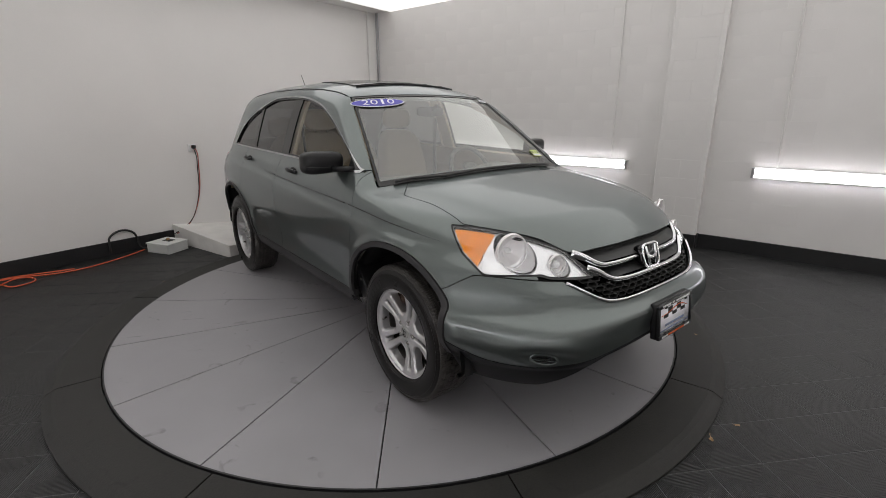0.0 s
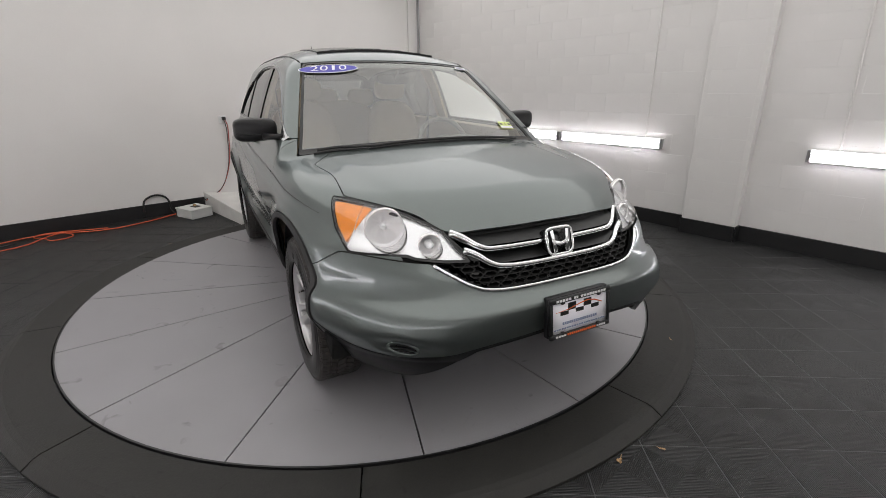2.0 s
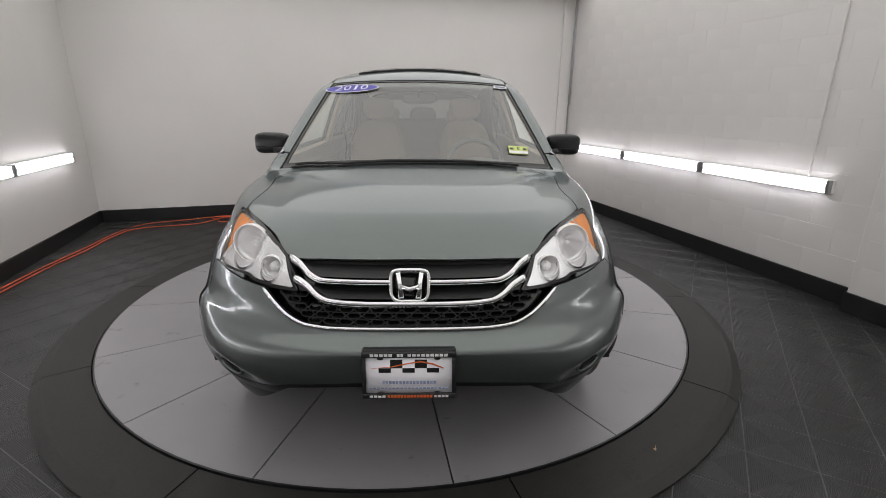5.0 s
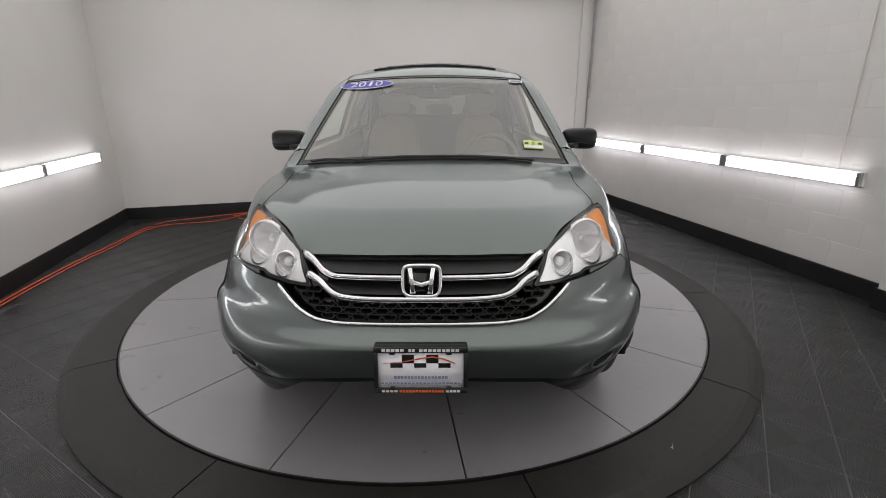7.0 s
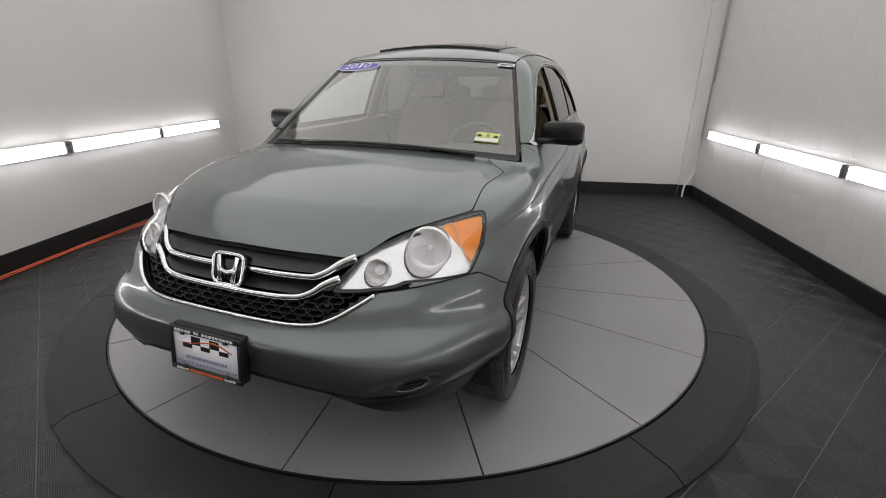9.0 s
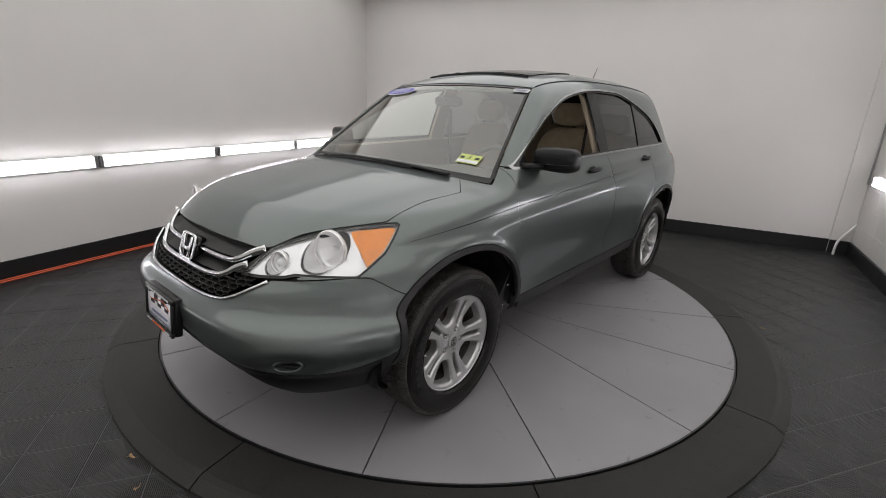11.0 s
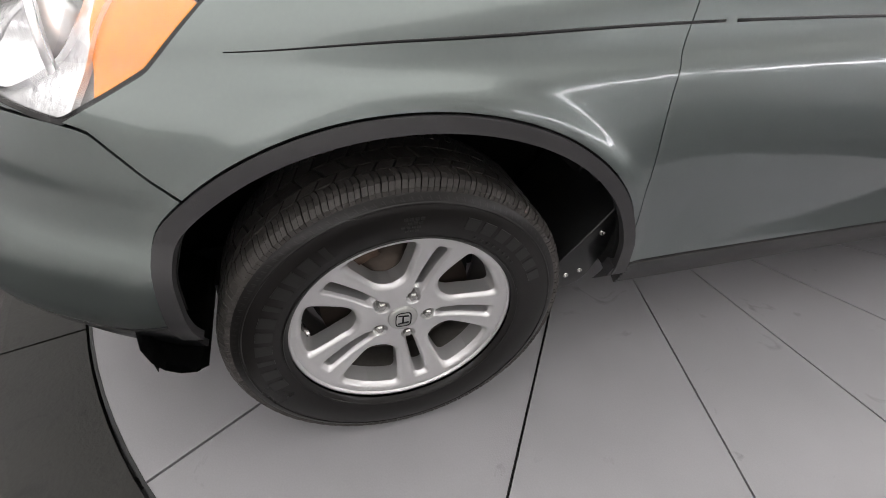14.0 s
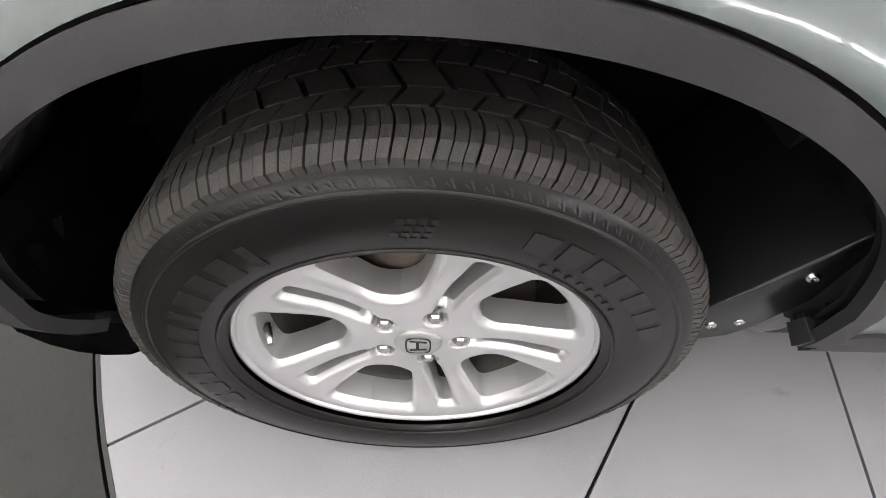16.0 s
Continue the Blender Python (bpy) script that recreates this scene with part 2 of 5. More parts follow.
def tube_lamp(wall, v0, v1):
    """A twin tube fixture on a wall: 1 on the right, -1 on the left."""
    lamp = tagged(new("wall_light"), "white wall fixture with two bright fluorescent tubes", "light", "wall lights")
    face = UR + .004 if wall > 0 else UL
    z = .817
    lamp.matrix_basis = Matrix.Translation(room(face, (v0 + v1) / 2, z))

    def span(a, b):
        return (min(face - wall * a, face - wall * b), max(face - wall * a, face - wall * b))

    made = []
    a, b = span(0, .030)
    made.append(box("housing", (a, v0 + .004, z - .055), (b, v1 - .004, z + .055), FIXTURE, bevel=.004, parent=lamp))
    for dz in (-.033, .033):
        bm = bmesh.new()
        p, q = room(face - wall * .050, v0 + .035, z + dz), room(face - wall * .050, v1 - .035, z + dz)
        n = 12
        across = Vector((CU, SU, 0))
        rings = [[bm.verts.new(c + across * .0135 * math.cos(2 * math.pi * k / n) + Vector((0, 0, .0135 * math.sin(2 * math.pi * k / n)))) for k in range(n)] for c in (p, q)]
        for k in range(n):
            bm.faces.new((rings[0][k], rings[0][(k + 1) % n], rings[1][(k + 1) % n], rings[1][k]))
        bm.faces.new(rings[0])
        bm.faces.new(rings[1])
        me = bpy.data.meshes.new("tube")
        bmesh.ops.recalc_face_normals(bm, faces=bm.faces[:])
        bm.to_mesh(me)
        bm.free()
        me.materials.append(TUBE)
        ob = new("tube", me)
        ob.parent = lamp
        made.append(ob)
    for e in (v0 + .006, v1 - .034):
        a, b = span(.028, .066)
        made.append(box("end_socket", (a, e, z - .052), (b, e + .028, z + .052), METAL, bevel=.004, parent=lamp))
    for o in made:
        o.matrix_parent_inverse = lamp.matrix_basis.inverted()


for v1 in (2.955, 1.645, .335):
    tube_lamp(1, v1 - 1.29, v1)
for v1 in (-2.190, -3.45, -4.71):
    tube_lamp(1, v1 - 1.25, v1)
# the last one, from -4.58, is an unseen extra that brightens the car's front
for v1 in (2.755, 1.540, .312, -.910, -2.135, -3.36, -4.58):
    tube_lamp(-1, v1 - 1.215, v1)


# ---- turntable ----
def wedge(name, r0, r1, a0, a1, z0, z1, m, parent, slope=0.0, gap=0.0, n=14):
    """A sector of a ring; its outer edge drops by slope."""
    bm = bmesh.new()
    rs = [r0, r1 - .07, r1 - .045, r1] if slope else [r0, r1]
    top, bot = [], []
    drop = [0, 0, slope * .18, slope] if slope else [0, 0]

    def at(r, f):
        a = a0 + gap / r + (a1 - a0 - 2 * gap / r) * f
        return CX + r * math.cos(a), CY + r * math.sin(a)

    for k in range(n + 1):
        top.append([bm.verts.new((*at(r, k / n), z1 - d)) for r, d in zip(rs, drop)])
        bot.append([bm.verts.new((*at(r, k / n), z0)) for r in (rs[0], rs[-1])])
    for k in range(n):
        for j in range(len(rs) - 1):
            bm.faces.new((top[k][j], top[k][j + 1], top[k + 1][j + 1], top[k + 1][j]))
        bm.faces.new((top[k][0], top[k + 1][0], bot[k + 1][0], bot[k][0]))
        bm.faces.new((top[k][-1], bot[k][1], bot[k + 1][1], top[k + 1][-1]))
    for k in (0, n):
        bm.faces.new(top[k] + bot[k][::-1])
    bmesh.ops.recalc_face_normals(bm, faces=bm.faces[:])
    me = bpy.data.meshes.new(name)
    bm.to_mesh(me)
    bm.free()
    me.materials.append(m)
    ob = new(name, me)
    ob.parent = parent
    return ob


turntable = tagged(new("turntable"), "round grey turntable made of sixteen painted wedges", "turntable")
turntable.matrix_basis = pose(CX, CY, ZF)
made = []
joints = [-172.2 + 22.63 * k for k in range(8)] + [-13.8 + 22.40 * k for k in range(1, 9)] + [187.8]
for d0, d1 in zip(joints, joints[1:]):
    made.append(wedge("deck_panel", .30, R_DISC, radians(d0), radians(d1), -.022, random.uniform(-.0008, .0), DISCP, turntable, gap=.0034))
made.append(wedge("hub_plate", .01, .297, 0, 2 * math.pi - .001, -.022, 0, DISCP, turntable, n=40))
made.append(wedge("under_frame", .05, R_DISC - .01, 0, 2 * math.pi - .001, ZF + .001, -.024, BASEB, turntable, n=64))
rimring = wedge("edge_band", R_DISC, R_DISC + .008, 0, 2 * math.pi - .001, ZF + .001, .001, BASEB, turntable, n=128)
made.append(rimring)
for o in made:
    o.matrix_parent_inverse = turntable.matrix_basis.inverted()
surround = tagged(new("turntable_surround"), "dark rubber ring of segments round the turntable", "ramp ring")
surround.matrix_basis = pose(CX, CY, ZF)
for k in range(10):
    a0 = radians(-75.3 + 36 * k)
    o = wedge("segment", R_DISC + .016, R_RING, a0, a0 + radians(36), ZF - .004, -.004, RINGP, surround, slope=.030, gap=.0035)
    o.matrix_parent_inverse = surround.matrix_basis.inverted()

# ---- loose things ----
ORANGEC = mat("orange_cord", (.62, .10, .035), .45, var=.1)
BLACKC = mat("black_cord", (.012, .012, .012), .5)
PINKC = mat("red_cord", (.40, .10, .08), .5)
BOXM = mat("pale_grey_plastic", (.60, .61, .60), .45, var=.06)
LEAFM = mat("dry_leaf", (.42, .27, .14), .7, var=.3, scale=60)


def cord(name, pts, r, m, label, cat="cord", parent=None):
    """A cable laid through places given in the room."""
    cu = bpy.data.curves.new(name, "CURVE")
    cu.dimensions, cu.bevel_depth, cu.bevel_resolution, cu.resolution_u = "3D", r, 2, 8
    sp = cu.splines.new("NURBS")
    sp.points.add(len(pts) - 1)
    for p, q in zip(sp.points, pts):
        p.co = (*room(*q), 1)
    sp.use_endpoint_u, sp.order_u = True, 3
    tmp = bpy.data.objects.new(name, cu)
    me = bpy.data.meshes.new_from_object(tmp)
    bpy.data.objects.remove(tmp)
    me.materials.clear()
    me.materials.append(m)
    me.polygons.foreach_set("use_smooth", [True] * len(me.polygons))
    ob = new(name, me)
    ob.parent = parent
    return tagged(ob, label, cat) if parent is None else ob


zc = ZF + .010
cord("extension_cord", [(-.74, 3.20, zc), (-.83, 3.14, zc), (-1.02, 3.05, zc), (-1.35, 2.95, zc), (-1.61, 2.99, zc), (-1.85, 3.14, zc + .012), (-2.10, 3.19, zc), (-2.40, 3.08, zc), (-2.82, 3.02, zc), (-3.0, 2.6, zc), (-3.06, 2.06, zc), (-3.18, 1.5, zc), (-3.26, .92, zc), (-3.30, .25, zc), (-3.31, -.55, zc), (-3.33, -1.3, zc), (-3.33, -2.2, zc), (-3.30, -3.2, zc)], .0065, ORANGEC, "orange extension cord lying along the wall")
cord("extension_cord", [(-1.45, 2.98, zc + .013), (-1.71, 3.09, zc + .013), (-1.87, 3.22, zc), (-2.04, 3.22, zc), (-2.07, 3.12, zc), (-1.97, 3.02, zc), (-1.95, 2.86, zc), (-1.78, 2.88, zc), (-1.74, 3.0, zc), (-1.84, 3.08, zc + .024), (-2.0, 2.98, zc + .012), (-2.13, 2.84, zc), (-2.4, 2.80, zc), (-2.87, 2.79, zc), (-3.0, 2.3, zc), (-3.02, 1.9, zc), (-3.14, 1.45, zc), (-3.22, .75, zc), (-3.27, .1, zc), (-3.27, -.8, zc), (-3.29, -2.0, zc), (-3.26, -3.2, zc)], .0065, ORANGEC, "orange extension cord with a loose coil")
cord("thin_cord", [(-2.40, 2.92, zc + .012), (-2.62, 2.98, zc), (-2.85, 3.10, zc), (-3.09, 3.07, zc), (-3.22, 2.88, zc), (-2.98, 2.73, zc + .012), (-2.5, 2.83, zc + .014), (-2.2, 2.95, zc + .012)], .006, BLACKC, "black cord lying on the floor")
cord("cable_loop", [(-1.045, VB - .03, ZF + .02), (-1.045, VB - .025, .09), (-1.02, VB - .02, .17), (-.90, VB - .015, .216), (-.79, VB - .02, .17), (-.765, VB - .025, .09), (-.765, VB - .035, ZF + .03), (-.72, VB - .10, ZF + .012), (-.66, VB - .13, ZF + .012)], .011, BLACKC, "black cable looped up against the wall")
cord("hanging_cord", [(.005, VB - .03, 1.03), (.035, VB - .035, .99), (.030, VB - .02, .85), (.015, VB - .02, .60), (-.035, VB - .02, .40), (-.11, VB - .03, .24), (-.20, VB - .05, .14), (-.30, VB - .10, .10), (-.40, VB - .16, .085)], .006, PINKC, "red cord hanging from the wall outlet")
cord("hanging_cord", [(-.005, VB - .03, 1.03), (.015, VB - .04, .95), (.012, VB - .02, .80), (-.002, VB - .02, .55), (-.06, VB - .02, .34), (-.14, VB - .04, .20), (-.25, VB - .08, .13), (-.44, VB - .18, .09)], .005, BLACKC, "dark cord hanging from the wall outlet")

outlet = tagged(new("wall_outlet"), "white wall outlet with plugs", "outlet")
outlet.matrix_basis = Matrix.Translation(room(-.01, VB, 1.045))
for nm, lo, hi, m in (("cover_plate", (-.055, VB - .010, .990), (.035, VB, 1.080), FIXTURE), ("plug", (-.020, VB - .045, 1.025), (.020, VB - .010, 1.065), BLACKC)):
    o = box(nm, lo, hi, m, bevel=.004, parent=outlet)
    o.matrix_parent_inverse = outlet.matrix_basis.inverted()

jb = tagged(new("junction_box"), "pale grey plastic junction box on the floor by the wall", "box")
jb.matrix_basis = Matrix.Translation(room(-.589, 2.97, ZF)) @ pose(0, 0, 0, 0, 0, 31)
for nm, lo, hi, m in (("case", (-.130, -.155, 0), (.130, .155, .095), BOXM), ("lid", (-.136, -.161, .095), (.136, .161, .112), BOXM), ("terminal", (-.02, -.06, .112), (.06, .05, .117), BLACKC), ("terminal", (.0, -.01, .117), (.03, .012, .140), LEAFM)):
    o = box(nm, lo, hi, m, turned=False, bevel=.006 if nm in ("case", "lid") else .002, parent=jb)

# low white block between the wall and the turntable
bm = bmesh.new()
q = [(-.375, VB, .170), (-.335, 2.13, .085), (.50, 2.13, .03), (.50, VB, .03)]
tv = [bm.verts.new(room(u, v, z)) for u, v, z in q]
bv = [bm.verts.new(room(u, v, ZF - .004)) for u, v, z in q]
bm.faces.new(tv)
for k in range(4):
    bm.faces.new((tv[k], bv[k], bv[(k + 1) % 4], tv[(k + 1) % 4]))
bmesh.ops.bevel(bm, geom=bm.edges[:], offset=.006, segments=2, profile=.5, affect="EDGES")
bmesh.ops.recalc_face_normals(bm, faces=bm.faces[:])
me = bpy.data.meshes.new("loading_ramp")
bm.to_mesh(me)
bm.free()
me.materials.append(mat("scuffed_white_board", (.66, .65, .63), .55, var=.14, scale=4, bump=.2))
tagged(new("loading_ramp", me), "scuffed low white ramp between wall and turntable", "ramp")

# conduits
for pts, lab in (([(UR - .01, -.74, .86), (UR - .012, -.74, 1.8), (UR - .01, -.735, ZC)], "thin white conduit up the wall"), ([(UR - .01, -2.405, .86), (UR - .012, -2.38, 1.8), (UR - .01, -2.36, ZC)], "thin white conduit up the wall"),
                 ([(UR - .012, VB - .045, .75), (UR - .012, VB - .045, 1.6), (UR - .012, VB - .045, ZC)], "grey conduit in the corner"), ([(UR - .012, VB - .085, 1.45), (UR - .012, VB - .085, 2.0), (UR - .012, VB - .085, ZC)], "grey conduit in the corner")):
    cord("conduit", pts, .008, METAL if "grey" in lab else WALLP, lab, "conduit")
cord("pipe_stub", [(2.93, VB - .115, ZF - .002), (2.93, VB - .110, .02), (2.945, VB - .095, .12), (3.02, VB - .060, .22), (3.09, VB - .034, .32)], .013, FIXTURE, "bent white pipe running from floor to corner", "pipe")


def leaf(x, y, z, size, turn):
    """A curled dry leaf with a stalk and lobes."""
    bm = bmesh.new()
    rim = []
    for k in range(18):
        a = 2 * math.pi * k / 18
        r = size * (.55 + .25 * math.cos(3 * a + .6) + .2 * math.cos(a))
        rim.append(bm.verts.new((r * math.cos(a), r * .6 * math.sin(a), .004 + .35 * size * math.sin(a) ** 2)))
    c = bm.verts.new((0, 0, .006))
    for k in range(18):
        bm.faces.new((c, rim[k], rim[(k + 1) % 18]))
    s0 = [bm.verts.new(p) for p in ((size * .8, -.001, .004), (size * .8, .001, .004), (size * 1.5, .002, .010), (size * 1.5, 0, .010))]
    bm.faces.new(s0)
    me = bpy.data.meshes.new("dry_leaf")
    bm.to_mesh(me)
    bm.free()
    me.materials.append(LEAFM)
    ob = tagged(new("dry_leaf", me), "curled brown dry leaf on the floor", "leaf", "dry leaves")
    ob.matrix_basis = pose(x, y, z, 0, 0, turn)
    so = ob.modifiers.new("thick", "SOLIDIFY")
    so.thickness = .0008


for x, y, z, sz, tn in ((.075, -2.465, ZF, .026, 30), (.285, -2.505, ZF, .018, 120), (1.018, -1.979, -.004, .014, 60), (1.85, .90, -.012, .018, 10), (-1.575, 1.453, -.006, .013, 80), (2.06, 3.10, ZF, .014, 40), (1.85, 3.31, ZF, .010, 100)):
    leaf(x, y, z, sz, tn)


# ---- the car: its surface ----
def pchip(xs, ys):
    """A smooth curve through a few stations that does not overshoot."""
    xs, ys = np.array(xs, float), np.array(ys, float)
    h, d = np.diff(xs), np.diff(ys) / np.diff(xs)
    m = np.zeros(len(xs))
    m[0], m[-1] = d[0], d[-1]
    for i in range(1, len(xs) - 1):
        if d[i - 1] * d[i] > 0:
            a, b = 2 * h[i] + h[i - 1], h[i] + 2 * h[i - 1]
            m[i] = (a + b) / (a / d[i - 1] + b / d[i])

    def at(t):
        t = np.asarray(t, float)
        i = np.clip(np.searchsorted(xs, t) - 1, 0, len(h) - 1)
        s = np.clip((t - xs[i]) / h[i], 0, 1)
        v = (2 * s**3 - 3 * s**2 + 1) * ys[i] + (s**3 - 2 * s**2 + s) * h[i] * m[i] + (3 * s**2 - 2 * s**3) * ys[i + 1] + (s**3 - s**2) * h[i] * m[i + 1]
        return v + np.where(t < xs[0], (t - xs[0]) * m[0], 0) + np.where(t > xs[-1], (t - xs[-1]) * m[-1], 0)

    return at


def smax(a, b, k):
    h = np.maximum(k - np.abs(a - b), 0) / k
    return np.maximum(a, b) + h * h * k / 4


AXLE_F, AXLE_R, HUB_Z = -1.31, 1.31, 0.355
section = pchip([.18, .32, .40, .47, .60, .75, .88, .97, 1.05, 1.13, 1.30, 1.48, 1.60, 1.70], [.70, .828, .862, .873, .888, .902, .900, .884, .852, .806, .742, .667, .60, .50])
nose = pchip([.18, .26, .33, .40, .47, .55, .592, .606, .622, .640, .665, .70, .766, .83, .88, .93, 1.0], [-2.03, -2.10, -2.145, -2.176, -2.200, -2.218, -2.222, -2.217, -2.199, -2.180, -2.166, -2.150, -2.10, -2.06, -2.015, -1.955, -1.86])
# widths and curves of the body
nose_n = pchip([.4, .45, .50, .56, .62, .70, .77, .85, 1.0], [3.3, 3.6, 3.8, 3.5, 3.05, 2.85, 2.85, 2.5, 2.3])
tail = pchip([.2, .5, .9, 1.1, 1.3, 1.5, 1.65], [2.2, 2.32, 2.30, 2.25, 2.12, 1.96, 1.80])
spine = pchip([-2.10, -2.06, -2.0, -1.9, -1.7, -1.5, -1.3, -1.14, -1.10, -1.0, -.6, -.44, -.38, -.2, 0, .4, .9, 1.4, 1.8, 2.1],
              [.84, .895, .93, .962, 1.005, 1.036, 1.06, 1.078, 1.090, 1.158, 1.428, 1.530, 1.558, 1.612, 1.646, 1.672, 1.668, 1.63, 1.565, 1.47])
crown = pchip([-2.0, -1.1, -.4, 0, 1.8], [.07, .07, .06, .13, .14])
round_k = pchip([.3, .95, 1.1, 1.42, 1.56], [.04, .06, .03, .03, .09])


def y_eff(x, y):
    return y - 0.25 * x * x


def body(p):
    """Below zero inside the closed shape of the car."""
    x, y, z = np.abs(p[..., 0]), p[..., 1], p[..., 2]
    w = section(z)
    between = np.clip((y + .95) / .25, 0, 1) * np.clip((.85 - y) / .25, 0, 1)
    w = w - .016 * np.exp(-((z - .56) / .10) ** 2) * between + .008 * np.exp(-((z - .43) / .05) ** 2) * between
    for axle in (AXLE_F, AXLE_R):
        ra = np.hypot((y - axle - .025) * .97, z - .372)
        w = w + (.012 * np.exp(-(np.maximum(ra - .45, 0) / .10) ** 2) + .009 * (1 - np.tanh((ra - .492) / .011)) / 2 * np.clip((ra - .30) / .1, 0, 1)) * np.clip((z - .40) / .12, 0, 1)
    w = w - .02 * np.clip((y - 1.0) / 1.2, 0, 1) ** 2
    w = w + .041 * np.exp(-((y + 1.73) / .20) ** 2) * np.exp(-((z - .58) / .20) ** 2)
    # the bumper's ledge runs round to the arches, and the skin falls in below it
    nose_on = np.clip((-1.45 - y) / .12, 0, 1)
    w = w + nose_on * (.013 * (1 - np.tanh((z - .618) / .011)) / 2 + .10 * np.clip(.54 - z, 0, .08))
    # a soft edge under the shoulder line
    w = w + .006 * np.tanh((z - (.945 + .055 * y)) / .012) * np.clip((1.04 + .05 * y - z) / .06, 0, 1) * np.clip((y + 1.75) / .3, 0, 1) * -1
    n, w = nose_n(np.clip(z, .4, 1.0)), np.maximum(w, .05)
    fy = np.clip(-1.05 - y, 0, None) / (-1.05 - nose(np.clip(z, .15, 1.02)))
    ry = np.clip(y - 1.2, 0, None) / (tail(np.clip(z, .1, 1.68)) - 1.2)
    g = (np.power(x / w, n) + np.power(fy, n)) ** (1 / n)
    g = np.maximum(g, (np.power(x / w, 3.4) + np.power(ry, 3.4)) ** (1 / 3.4))
    side = (g - 1) * w
    # the pocket for the fog lamp in the bumper
    front = np.clip((-1.55 - y) / .2, 0, 1)
    side = side + front * .026 * np.exp(-(((x - .655) / .088) ** 2 + ((z - .470 - .20 * (x - .655)) / .034) ** 2) ** 1.2)
    ye = y_eff(x, y)
    hood_step = .009 * (1 / (1 + np.exp((x - (.51 + .13 * np.clip((y + 1.9) / .8, 0, 1))) / .022))) * np.clip((-1.1 - ye) / .1, 0, 1) * np.clip((ye + 2.06) / .12, 0, 1)
    top = z - spine(ye) + crown(y) * x * x - hood_step
    return smax(smax(side, top, round_k(z)), .19 - z, .05)


def solve(origin, way, far=2.2):
    """Where rays from inside leave the car."""
    lo, hi = np.zeros(way.shape[:-1]), np.full(way.shape[:-1], far)
    for _ in range(34):
        mid = (lo + hi) / 2
        inside = body(origin + way * mid[..., None]) < 0
        lo, hi = np.where(inside, mid, lo), np.where(inside, hi, mid)
    return origin + way * lo[..., None]


def front_y(x, z):
    """The skin seen from ahead."""
    x, z = np.broadcast_arrays(np.asarray(x, float), np.asarray(z, float))
    o = np.stack([x, 0 * x - .9, z], -1)
    return solve(o, np.broadcast_to(np.array([0, -1., 0]), o.shape))[..., 1]


def side_x(y, z):
    """The half width of the skin."""
    y, z = np.broadcast_arrays(np.asarray(y, float), np.asarray(z, float))
    o = np.stack([0 * y, y, z], -1)
    return solve(o, np.broadcast_to(np.array([1., 0, 0]), o.shape))[..., 0]


def top_z(x, y):
    x, y = np.broadcast_arrays(np.asarray(x, float), np.asarray(y, float))
    o = np.stack([x, y, 0 * x + .6], -1)
    return solve(o, np.broadcast_to(np.array([0, 0, 1.]), o.shape))[..., 2]


def skin():
    """The whole skin as one grid, by rays from the car's long axis."""
    ring = np.linspace(-np.pi, np.pi, 501)
    stations = [(-1.72, a) for a in np.linspace(-np.pi / 2 + 1e-4, 0, 112)[:-1]] + [(y, 0.0) for y in np.arange(-1.72, 1.7501, .0125)] + [(1.75, a) for a in np.linspace(0, np.pi / 2 - 1e-4, 36)[1:]]
    st = np.array(stations)
    o = np.zeros((len(st), len(ring), 3))
    o[..., 1], o[..., 2] = st[:, :1], .68
    ca, sa = np.cos(st[:, 1])[:, None], np.sin(st[:, 1])[:, None]
    way = np.stack([np.sin(ring)[None] * ca, np.broadcast_to(sa, o.shape[:2]), np.cos(ring)[None] * ca], -1)
    v = solve(o, way)[:, :-1]
    rows, cols = v.shape[:2]
    i, j = np.meshgrid(np.arange(rows - 1), np.arange(cols), indexing="ij")
    a, b, c, d = i * cols + j, i * cols + (j + 1) % cols, (i + 1) * cols + (j + 1) % cols, (i + 1) * cols + j
    t = np.concatenate([np.stack([a, b, c], -1).reshape(-1, 3), np.stack([a, c, d], -1).reshape(-1, 3)])
    v = v.reshape(-1, 3)
    n = np.zeros_like(v)
    fn = np.cross(v[t[:, 1]] - v[t[:, 0]], v[t[:, 2]] - v[t[:, 0]])
    for k in range(3):
        np.add.at(n, t[:, k], fn)
    n /= np.linalg.norm(n, axis=1, keepdims=True) + 1e-12
    if (n * (v - np.array([0, 0, .68])))[len(v) // 2].sum() < 0:
        n, t = -n, t[:, ::-1]
    return v, n, t


SKIN_V, SKIN_N, SKIN_T = skin()


